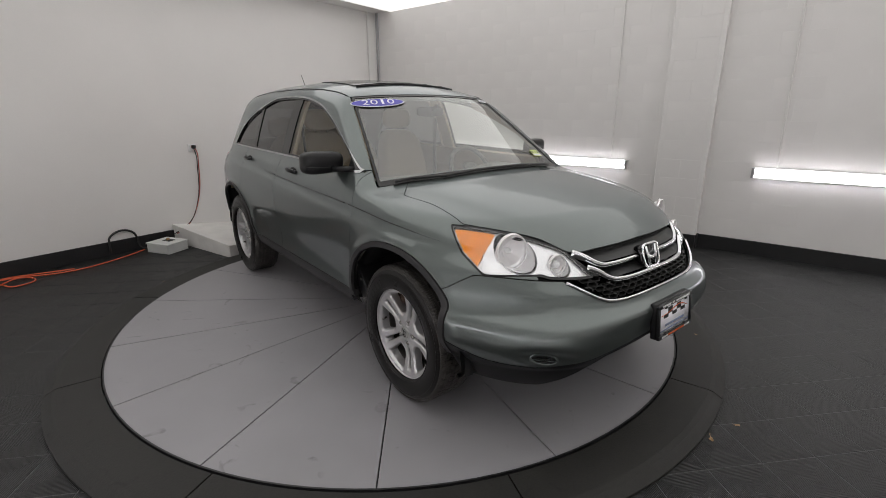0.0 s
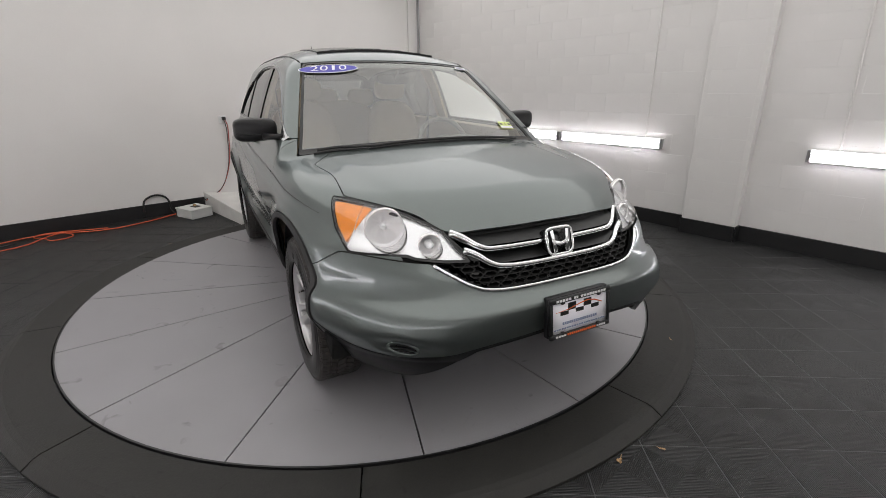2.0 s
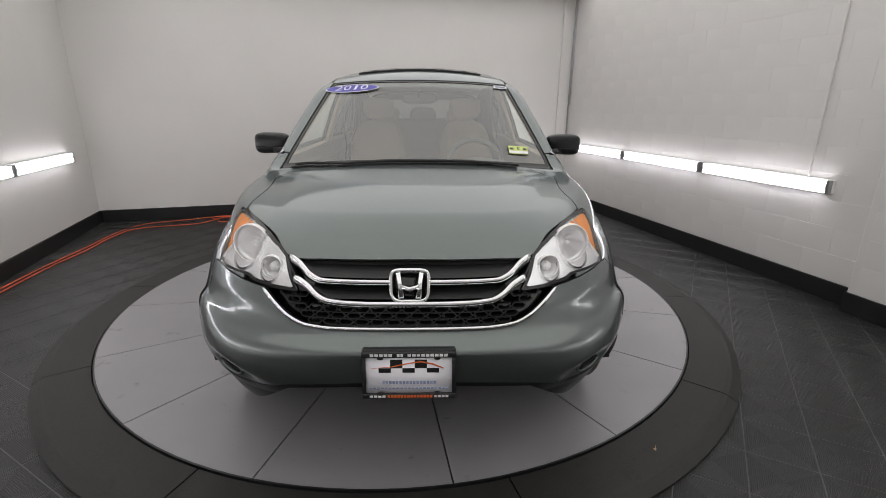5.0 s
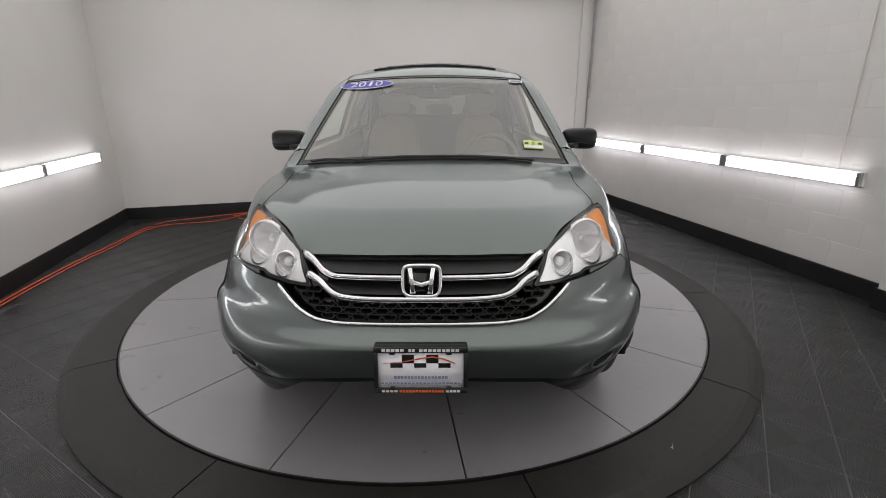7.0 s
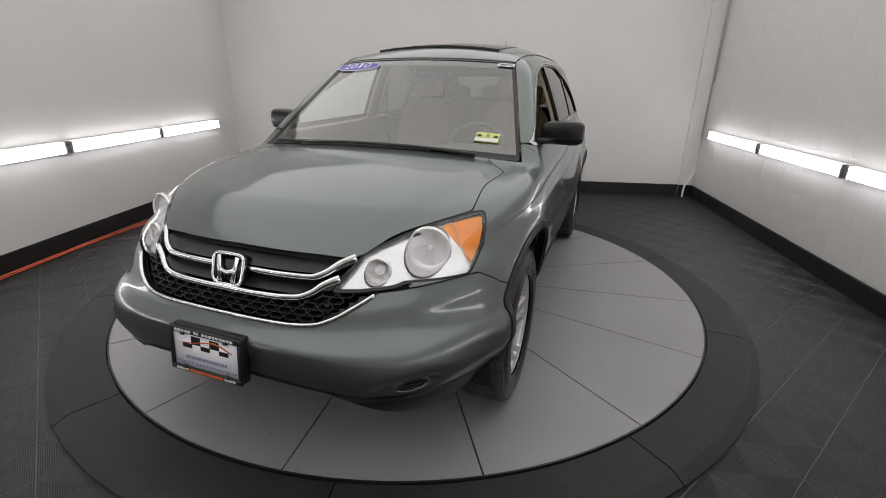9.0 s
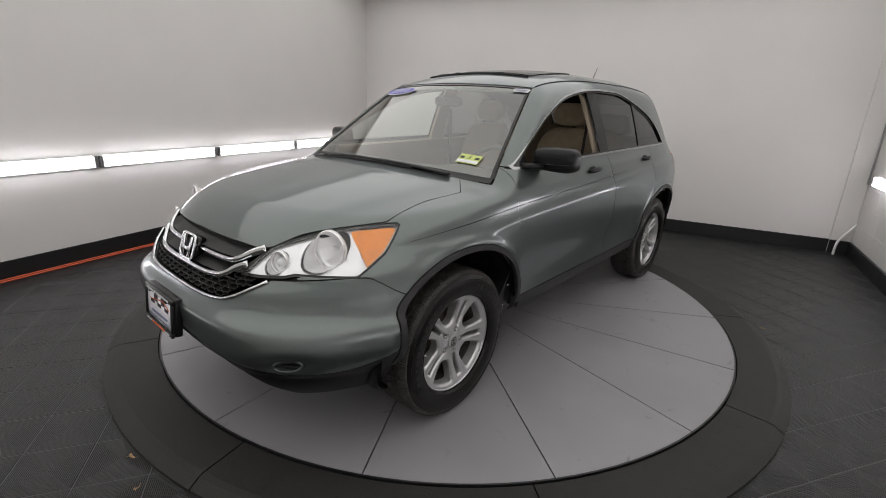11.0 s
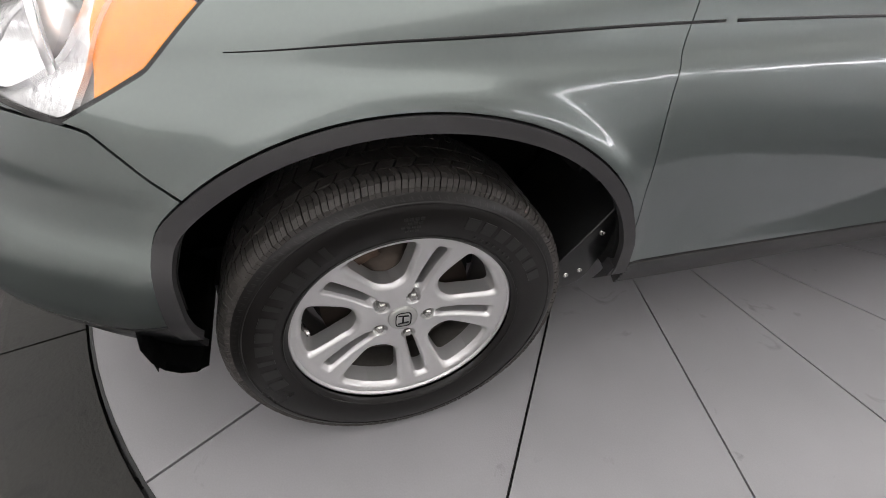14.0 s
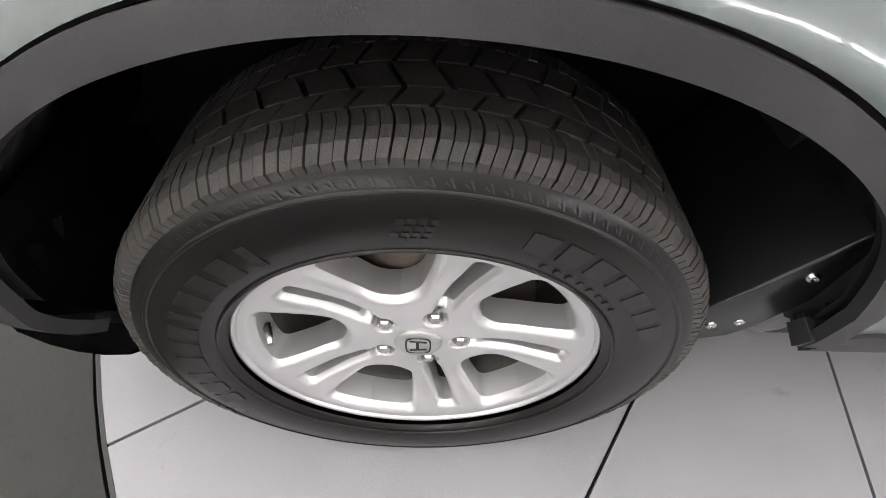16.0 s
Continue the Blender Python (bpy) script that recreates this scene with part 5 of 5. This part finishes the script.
    for dz in (-.012, 0, .012):
        half = .044 * math.sqrt(1 - (dz / .024) ** 2)
        from_bm("slat", sweep([fog_at(half * t, dz + .010 * t * half / .048, .002) for t in (-1, -.5, 0, .5, 1)], .008, .006), BLACKP, fog)

# number plate on its bracket
PLATEW = mat("plate_white", (.92, .91, .96), .35, var=.04)
PLATEK = mat("plate_black", (.012, .012, .013), .3)
ORANGE = mat("plate_orange", (.70, .13, .03), .4)
BLUEGREY = mat("plate_blue_grey", (.25, .29, .42), .4)
PALE = mat("plate_pale", (.75, .75, .75), .4)
plate = new("number_plate")
plate.parent = car
plate.matrix_basis = pose(0, -2.247, .541, -6, 0, 0) @ Matrix.Diagonal((.94, 1, .86, 1))
from_bm("bracket", slab(bmesh.new(), (-.163, .004, -.095), (.163, .035, .098), .008), BLACKP, plate, "black plastic plate bracket")
bm = bmesh.new()
for lo_, hi_ in (((-.163, -.010, .070), (.163, .004, .093)), ((-.163, -.010, -.095), (.163, .004, -.074)), ((-.163, -.010, -.074), (-.149, .004, .070)), ((.149, -.010, -.074), (.163, .004, .070))):
    slab(bm, lo_, hi_, .003)
from_bm("plate_frame", bm, PLATEK, plate, "black plate frame with pale bars for writing")
from_bm("plate", slab(bmesh.new(), (-.150, -.002, -.076), (.150, .004, .072)), PLATEW, plate, "white dealer plate with a chequered motif")


def bars(x0, x1, z, h, m, n, y=-.0112):
    """Writing as plain bars."""
    step = (x1 - x0) / n
    for k in range(n):
        from_bm("writing_bar", slab(bmesh.new(), (x0 + step * (k + .12), y, z - h / 2), (x0 + step * (k + .88), y + .0012, z + h / 2)), m, plate, smooth=False)


bars(-.135, -.055, .0815, .0105, PALE, 5)
bars(-.042, -.018, .0815, .0105, PALE, 2)
bars(-.006, .135, .0815, .0105, PALE, 9)
bars(-.138, -.080, -.0845, .009, PALE, 4)
bars(-.076, .082, -.0845, .010, ORANGE, 14)
bars(.086, .138, -.0845, .009, PALE, 4)
bars(-.095, .095, -.032, .012, BLUEGREY, 16, -.0034)
bars(-.140, .140, -.056, .006, BLUEGREY, 21, -.0034)
for x0, z0 in ((-.105, .008), (-.0225, .008), (.062, .008), (-.065, .026), (.020, .026)):
    from_bm("chequer", slab(bmesh.new(), (x0, -.0034, z0), (x0 + .042, -.002, z0 + (.018 if z0 < .02 else .034))), PLATEK, plate, smooth=False)
from_bm("swoosh", sweep([(-.13, -.004, .026), (-.06, -.004, .032), (0, -.004, .046), (.04, -.004, .052), (.08, -.004, .044), (.12, -.004, .026)], .002, [.001, .003, .005, .005, .006, .004]), ORANGE, plate)
for x, z in ((-.098, .070), (.098, .070), (-.098, -.074), (.098, -.074)):
    from_bm("screw_tab", blob((x, -.008, z), (.011, .005, .008), .8), PLATEK, plate)


# ---- mirrors, handles, wipers, stickers ----
def on_side(s, y, z, lift=0.0):
    return (s * (float(side_x(y, z)) + lift), y, z)


def on_top(x, y, lift=0.0):
    return (x, y, float(top_z(x, y)) + lift)


stripe_z = pchip([-1.62, -1.53, -1.32, -.86, -.2, .6], [.878, .890, .918, .950, .974, 1.008])
for s in (1, -1):
    # the dark crease line on the flank
    bm = sweep([on_side(s, y, float(stripe_z(y)), .0005) for y in np.linspace(-1.56, -.815, 30)], [.0005 + .0030 * min(1, k / 12) for k in range(30)], [.0015 + .0030 * min(1, k / 12) for k in range(30)])
    from_bm("side_line", bm, BLACKP, car, "dark line along the flank")
    bm = sweep([on_side(s, y, float(stripe_z(y)), .0005) for y in np.linspace(-.79, .305, 36)], .0035, .005)
    from_bm("side_line", bm, BLACKP, car)
    bm = sweep([on_side(s, y, float(stripe_z(y)), .0005) for y in np.linspace(.325, .62, 12)], [.0035 - .0002 * k for k in range(12)], [.005 - .0003 * k for k in range(12)])
    from_bm("side_line", bm, BLACKP, car)
    # door mirror
    bm = blob((s * .912, -.615, 1.158), (.112, .062, .066), .50, nu=36, nv=24)
    for v in bm.verts:
        f = (abs(v.co.x) - .80) / .22
        v.co.z += .012 * (1 - f) * (1 if v.co.z < 1.158 else -.2)
        v.co.y += .05 * f + (.035 if v.co.y > -.60 else 0) * -.2
        if v.co.z < 1.150:
            v.co.y += .004
    mirror = from_bm("door_mirror", bm, BLACKP, car, "black plastic door mirror")
    from_bm("mirror_line", sweep([(s * (.80 + .222 * f), -.672 + .06 * f - .010 * math.sin(math.pi * f), 1.137 + .004 * f) for f in np.linspace(0.05, .97, 14)], .006, .004), GLOSSBLACK, mirror)
    bm = bmesh.new()
    pts = [(s * (.912 + .098 * x), -.548 + .03 * x, 1.160 + .053 * z) for x, z in rr_pts(1, 1, .45, 32)]
    bm.faces.new([bm.verts.new(p) for p in pts])
    from_bm("mirror_glass", bm, CHROME, mirror, "mirror glass")
    from_bm("mirror_arm", sweep([on_side(s, -.745, 1.128, -.02), on_side(s, -.73, 1.128, .02), (s * .87, -.66, 1.125)], [.05, .045, .05], [.035, .030, .035]), BLACKP, mirror)
    # door handles
    for y0 in (.03, 1.0):
        z0 = float(belt(y0)) - .088
        h = from_bm("door_handle", sweep([on_side(s, y0 - .085, z0, .004), on_side(s, y0 - .06, z0 + .002, .022), on_side(s, y0, z0 + .006, .028), on_side(s, y0 + .06, z0 + .008, .022), on_side(s, y0 + .085, z0 + .008, .004)], [.014, .018, .018, .018, .014], [.020, .026, .028, .026, .020]), BLACKP, car, "black pull door handle")
        bm = blob(on_side(s, y0 - .01, z0 - .004, -.006), (.012, .050, .030), .9)
        from_bm("handle_cup", bm, DARK, h)
    # wiper
xw = {1: [(x, -1.118 + .25 * x * x + o) for x, o in ((.55, .012), (.28, .030), (0, .030), (-.40, .006))], -1: [(x, -1.118 + .25 * x * x + o) for x, o in ((-.36, .010), (-.48, .022), (-.58, .030), (-.67, .022))]}
WIPER = mat("wiper_black", (.012, .012, .012), .5)
for key, pts in xw.items():
    cx, cy = pchip([0, .33, .66, 1], [p[0] for p in pts]), pchip([0, .33, .66, 1], [p[1] for p in pts])
    path = [on_top(float(cx(t)), float(cy(t)), .012) for t in np.linspace(0, 1, 24)]
    w = from_bm("wiper", sweep(path, [.030 - .012 * k / 23 for k in range(24)], .014), WIPER, car, "black windscreen wiper")
    blade = [on_top(float(cx(t)) - .02, float(cy(t)) - .012, .006) for t in np.linspace(.25, 1, 20)]
    from_bm("blade", sweep(blade, .008, .010), WIPER, w)
# cowl
bm = bmesh.new()
rows = []
for k in range(49):
    x = .70 * (2 * k / 48 - 1)
    ye = -1.145 + .25 * x * x
    rows.append([bm.verts.new(on_top(x, ye, -.010)), bm.verts.new(on_top(x, ye + .014, -.006)), bm.verts.new(on_top(x, ye + .055, -.003))])
for a, b in zip(rows, rows[1:]):
    for j in range(2):
        bm.faces.new((a[j], a[j + 1], b[j + 1], b[j]))
from_bm("cowl", bm, BLACKP, car, "black plastic cowl below the windscreen")
# black edge band of the windscreen
panel("screen_edge", [f_screen, lambda p: -f_screen(p) - .016], GLOSSBLACK, car, "black windscreen edge band", lift=-.003, rim=.004)
panel("screen_base", [shr(f_screen, .010), lambda p: y_eff(p[:, 0], p[:, 1]) + 1.062], GLOSSBLACK, car, "black band along the windscreen foot", lift=-.0035, rim=0)
panel("shade_band", [shr(f_screen, .014), lambda p: -.475 - y_eff(p[:, 0], p[:, 1])], pane("tinted_band", (.42, .42, .50)), car, "tinted band along the windscreen top", lift=-.0085, rim=0)

# year sticker, inspection sticker, white tag, each on the glass
STICK_BLUE = mat("sticker_blue", (.075, .07, .42), .4, var=.05)
STICK_WHITE = mat("sticker_white", (.80, .80, .84), .4, var=.03)
STICK_YELLOW = mat("sticker_yellow_green", (.62, .72, .22), .4, var=.05)


def on_glass(x, w, lift):
    """A place on the windscreen, w along its slope from the top edge."""
    y = -.405 - w * .83 + .25 * x * x
    return on_top(x, y, lift)


def glass_patch(name, cx, cw, pts, m, lift, parent, label=""):
    bm = bmesh.new()
    c = bm.verts.new(on_glass(cx, cw, lift))
    vs = [bm.verts.new(on_glass(cx + a, cw - b, lift)) for a, b in pts]
    for k in range(len(vs)):
        bm.faces.new((c, vs[k], vs[(k + 1) % len(vs)]))
    return from_bm(name, bm, m, parent, label)


ell = [(math.cos(2 * math.pi * k / 48), math.sin(2 * math.pi * k / 48)) for k in range(48)]
year = glass_patch("year_sticker", -.430, .102, [(.175 * a, .047 * b) for a, b in ell], STICK_WHITE, .002, car, "blue and white oval year sticker")
glass_patch("sticker_field", -.430, .102, [(.168 * a, .041 * b) for a, b in ell], STICK_BLUE, .0035, year)


def lettering(text, cx, cw, size, m, lift, parent, width):
    """Raised flat letters laid on the glass."""
    cu = bpy.data.curves.new("lettering", "FONT")
    cu.body, cu.align_x, cu.align_y, cu.size = text, "CENTER", "CENTER", size
    ob = bpy.data.objects.new("lettering", cu)
    me = bpy.data.meshes.new_from_object(ob)
    bpy.data.objects.remove(ob)
    xs = [v.co.x for v in me.vertices]
    k = width / (max(xs) - min(xs))
    for v in me.vertices:
        v.co = on_glass(cx + v.co.x * k + .22 * v.co.y, cw - v.co.y, lift)
    me.name = "lettering"
    return link("lettering", me, m, parent, smooth=False)


for k, digit in enumerate("2010"):
    lettering(digit, -.430 + .055 * (k - 1.5), .102, .078, STICK_WHITE, .005, year, .017 if digit == "1" else .046)
sq = [(-1, -1), (1, -1), (1, 1), (-1, 1)]
insp = glass_patch("inspection_sticker", .573, .696, [(.058 * a, .034 * b) for a, b in sq], STICK_YELLOW, .002, car, "yellow-green inspection sticker on the windscreen")
glass_patch("sticker_strip", .573, .716, [(.056 * a, .010 * b) for a, b in sq], STICK_WHITE, .0035, insp)
lettering("5", .573, .689, .035, PLATEK, .004, insp, .016)
for dx in (-.04, .04):
    glass_patch("writing_bar", .573 + dx, .689, [(.011 * a, .008 * b) for a, b in sq], PLATEK, .0035, insp)
tag = glass_patch("paper_tag", .529, .056, [(.045 * a, .020 * b) for a, b in sq], STICK_WHITE, .002, car, "white paper tag on the windscreen")
for k in range(3):
    glass_patch("writing_bar", .529, .048 + .010 * k, [(.036 * a, .0025 * b) for a, b in sq], PLATEK if k == 1 else BLUEGREY, .0035, tag)

# roof: sunroof, wind deflector, ditch strips, aerial
sun = panel("sunroof", [lambda p: np.maximum.reduce([np.abs(p[:, 0]) - .41, -.10 - p[:, 1], p[:, 1] - .42, 1.4 - p[:, 2]])], GLOSSBLACK, car, "dark glass sunroof", lift=.006, rim=.012)
from_bm("wind_deflector", sweep([on_top(x, -.165 + .10 * x * x, .004) for x in np.linspace(-.42, .42, 30)], .012, .014), BLACKP, car, "black sunroof wind deflector")
for k in range(5):
    x = -.30 + .15 * k
    from_bm("deflector_foot", blob(on_top(x, -.15 + .1 * x * x, .004), (.030, .012, .009), .6), BLACKP, car)
for s in (1, -1):
    from_bm("roof_strip", sweep([on_top(s * .5735, y, .001) for y in np.linspace(-.30, 1.72, 40)], .010, .006), BLACKP, car, "black roof joint strip")
aer = from_bm("aerial", sweep([on_top(0, 1.62, .0), on_top(0, 1.66, .05), (0, 1.78, float(top_z(0, 1.6)) + .20)], [.02, .008, .004], [.02, .008, .004]), BLACKP, car, "short black roof aerial")

# rear lamps, only their edges show
TAIL = mat("tail_lamp_red", (.45, .02, .02), .2)
for s in (1, -1):
    panel("tail_lamp", [side_of(s), lambda p: 1.92 - p[:, 1], lambda p: .92 - p[:, 2], lambda p: p[:, 2] - 1.32, lambda p: .58 - np.abs(p[:, 0])], TAIL, car, "red tall tail lamp", lift=.003, rim=.02)


# ---- cabin ----
BEIGE = mat("beige_cloth", (.38, .305, .22), .85, var=.15, scale=20, bump=.35, bscale=400)
BEIGE_TRIM = mat("beige_trim", (.42, .345, .26), .6, var=.08, bump=.1, bscale=300)
HEADLINER = mat("grey_headliner", (.5, .48, .44), .9, var=.08)
DASH = mat("dash_plastic", (.11, .105, .098), .6, var=.12, bump=.2, bscale=300)
CARPET = mat("cabin_carpet", (.05, .045, .04), .95, var=.2)


def seat(x, y, wide, name, label):
    st = new(name)
    st.parent = car
    tagged(st, label)
    st.matrix_basis = pose(x, y, 0)
    bm = blob((0, -.02, .62), (wide, .27, .11), .5)
    from_bm("cushion", bm, BEIGE, st)
    bm = blob((0, .27, .95), (wide * .98, .10, .33), .55)
    for v in bm.verts:
        v.co.y += (v.co.z - .62) * .22
        v.co.x *= 1 - .18 * max(0, v.co.z - .9) / .35
        if abs(v.co.x) > wide * .6:
            v.co.y -= .02
    from_bm("backrest", bm, BEIGE, st)
    return st


def headrest(st, x, z=1.375):
    bm = blob((x, .405, z), (.135, .055, .085), .62)
    from_bm("headrest", bm, BEIGE, st)
    bm = bmesh.new()
    for dx in (-.05, .05):
        sweep([(x + dx, .385, 1.20), (x + dx, .40, z - .05)], .012, .012, bm, up=(0, 1, 0))
    from_bm("headrest_post", bm, NUTM, st)


for x in (.37, -.37):
    st = seat(x, .18, .25, "front_seat", "beige cloth front seat")
    headrest(st, 0)
    bm = blob((-.26 * (1 if x > 0 else -1), .12, .80), (.035, .17, .03), .6)
    from_bm("armrest", bm, BEIGE, st)
st = seat(0, 1.02, .62, "rear_seat", "beige cloth rear bench")
for x in (-.38, 0, .38):
    headrest(st, x, 1.30)

# floor, roof lining, pillars
box("cabin_floor", (-.74, -.83, .42), (.74, 1.9, .46), CARPET, False, parent=car)
box("bulkhead", (-.70, -.86, .46), (.70, -.83, 1.0), DARK, False, parent=car)
panel("roof_lining", [lambda p: np.maximum.reduce([np.abs(p[:, 0]) - .60, -y_eff(p[:, 0], p[:, 1]) - .385, 1.40 - p[:, 2], p[:, 1] - 1.72])], HEADLINER, car, "light grey roof lining", lift=-.028, rim=0)
for s in (1, -1):
    panel("door_lining", [side_of(s), lambda p: p[:, 2] - belt(p[:, 1]) + .004, lambda p: .46 - p[:, 2], lambda p: -.74 - p[:, 1], lambda p: p[:, 1] - 1.5, inv(lambda p: f_arch(p, AXLE_R), -.02)], BEIGE_TRIM, car, "beige door lining", lift=-.06, rim=-.03)
    panel("pillar_lining", [side_of(s), shr(f_win, -.03), lambda p: .225 - p[:, 1], lambda p: p[:, 1] - .385], BEIGE_TRIM, car, "beige pillar lining", lift=-.035, rim=.02)
    panel("screen_pillar_lining", [side_of(s), inv(f_win, -.004), inv(f_screen, -.004), lambda p: 1.20 - p[:, 2], lambda p: p[:, 1] + .15, lambda p: -.92 - p[:, 1], lambda p: p[:, 2] - 1.53], BEIGE_TRIM, car, lift=-.03, rim=.0)
    from_bm("seat_belt", sweep([(s * .63, .34, 1.38), (s * .62, .335, 1.15), (s * .60, .31, .80)], .004, .045, up=(0, 1, 0)), CARPET, car, "dark seat belt")

# dashboard and wheel
bm = bmesh.new()
cols = []
for k in range(33):
    x = .70 * (2 * k / 32 - 1)
    hump = .035 * math.exp(-((x - .37) / .17) ** 2)
    curve_y = .20 * x * x
    cols.append([bm.verts.new(p) for p in ((x, -1.06 + curve_y, 1.045), (x, -.86 + curve_y * .6, 1.062 + hump * .5), (x, -.68 + curve_y * .3, 1.05 + hump), (x, -.60, 1.00), (x, -.57, .88), (x, -.62, .70))])
for a, b in zip(cols, cols[1:]):
    for j in range(5):
        bm.faces.new((a[j], a[j + 1], b[j + 1], b[j]))
from_bm("dashboard", bm, DASH, car, "dark grey dashboard")
tilt = pose(.37, -.44, 1.005, 62, 0, 0)
wheel_pts = [tilt @ Vector((.185 * math.cos(a), .185 * math.sin(a), 0)) for a in (2 * math.pi * k / 48 for k in range(48))]
sw = from_bm("steering_wheel", sweep(wheel_pts, .030, .030, up=(0, .5, .85), closed=True), DASH, car, "dark grey steering wheel")
bm = bmesh.new()
for a in (radians(0), radians(180), radians(270)):
    sweep([tilt @ Vector((.05 * math.cos(a), .05 * math.sin(a), -.01)), tilt @ Vector((.18 * math.cos(a), .18 * math.sin(a), 0))], .035, .02, bm, up=(0, .5, .85))
bm2 = blob((0, 0, 0), (.07, .06, .025), .7, bm=None)
for v in bm2.verts:
    v.co = tilt @ v.co
from_bm("spoke", bm, DASH, sw)
from_bm("boss", bm2, DASH, sw)
# inside mirror
rv = from_bm("inside_mirror", blob((0, -.42, 1.435), (.115, .018, .034), .6), BLACKP, car, "black inside mirror")
from_bm("mirror_stalk", sweep([(0, -.45, 1.445), (0, -.50, 1.475)], .02, .015, up=(1, 0, 0)), BLACKP, rv)
# underside
box("underbody", (-.62, -1.70, .27), (.62, 2.0, .31), DARK, False, parent=car)
for y in (AXLE_F, AXLE_R):
    from_bm("axle_beam", sweep([(-.70, y, .33), (0, y, .30), (.70, y, .33)], .09, .08), RUST, car)


# ---- pieces of the setting ----
# painted blocks of the right wall
BW, BH = .406, .2035
WALL_TURN = math.degrees(PHI - math.atan(FLARE_R))
bm = slab(bmesh.new(), (0, .0012, .0016), (.007, BW - .0012, BH - .0016), .0012)
block_me = bpy.data.meshes.new("block")
bm.to_mesh(block_me)
bm.free()
block_me.materials.append(BLOCKP)
bm = slab(bmesh.new(), (0, .0012, .0016), (.007, BW / 2 - .0012, BH - .0016), .0012)
half_me = bpy.data.meshes.new("block")
bm.to_mesh(half_me)
bm.free()
half_me.materials.append(BLOCKP)
for row in range(14):
    z = BT + .002 + BH * row
    if z + BH > ZC:
        break
    for k in range(14):
        v = VB - .05 - BW * (k + 1 + (.5 if row % 2 else 0))
        if v < -2.85:
            continue
        if v < PV1 + .02 and v + BW > PV0 - .02:
            continue
        p = room(UR + .0045, v, z)
        ob = new("block", block_me)
        ob.parent = wall_right
        ob.matrix_basis = Matrix.Translation(p) @ pose(0, 0, 0, 0, 0, WALL_TURN) @ Matrix.Translation((-.0020 + random.uniform(-.0003, .0003), 0, 0))
    # pilaster face: one whole and a narrow block
    for v, piece in (((PV0 + .047, block_me),) if row % 2 == 0 else ((PV0 + .047, half_me), (PV0 + .047 + BW / 2, half_me))):
        ob = new("block", piece)
        ob.parent = pilaster
        ob.matrix_basis = Matrix.Translation(room(UR - PD, v, z)) @ pose(0, 0, 0, 0, 0, WALL_TURN) @ Matrix.Translation((-.0020, 0, 0))

# floor tiles: the nearest as pieces, the rest joined
bm = slab(bmesh.new(), (.0016, .0016, -.014), (TILE - .0016, TILE - .0016, 0), .002)
tile_me = bpy.data.meshes.new("floor_tile")
bm.to_mesh(tile_me)
bm.free()
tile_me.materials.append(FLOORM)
floor = bpy.data.objects["floor"]
turn45 = TILE_TURN
c45, s45 = math.cos(turn45), math.sin(turn45)
spots = []
for i in range(-45, 46):
    for j in range(-45, 46):
        p, q = TILE_P + TILE * i, TILE_Q + TILE * j
        cx, cy = p + TILE / 2, q + TILE / 2
        x, y = cx * c45 - cy * s45, cx * s45 + cy * c45
        u, v = x * CU + y * SU, -x * SU + y * CU
        if UL - .1 < u < UR + .1 and VF < v < VB + .1 and math.hypot(x - CX, y - CY) > R_RING - .20:
            spots.append((math.hypot(x - CX, y - CY), p * c45 - q * s45, p * s45 + q * c45))
spots.sort()
rest_v, rest_f = [], []
base_v = [tuple(v.co) for v in tile_me.vertices]
base_f = [tuple(f.vertices) for f in tile_me.polygons]
for k, (_, x, y) in enumerate(spots):
    dz = ZF + random.uniform(-.0006, .0004)
    if k < 300:
        ob = new("floor_tile", tile_me)
        ob.parent = floor
        ob.matrix_basis = Matrix.Translation((x, y, dz)) @ Matrix.Rotation(turn45, 4, "Z")
    else:
        b0 = len(rest_v)
        rest_v += [(x + a * c45 - b * s45, y + a * s45 + b * c45, dz + c) for a, b, c in base_v]
        rest_f += [tuple(b0 + i for i in f) for f in base_f]
me = bpy.data.meshes.new("floor_tiles")
me.from_pydata(rest_v, [], rest_f)
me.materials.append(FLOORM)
tagged(new("floor_tiles", me), "black interlocking floor tiles", kind="stuff").parent = floor
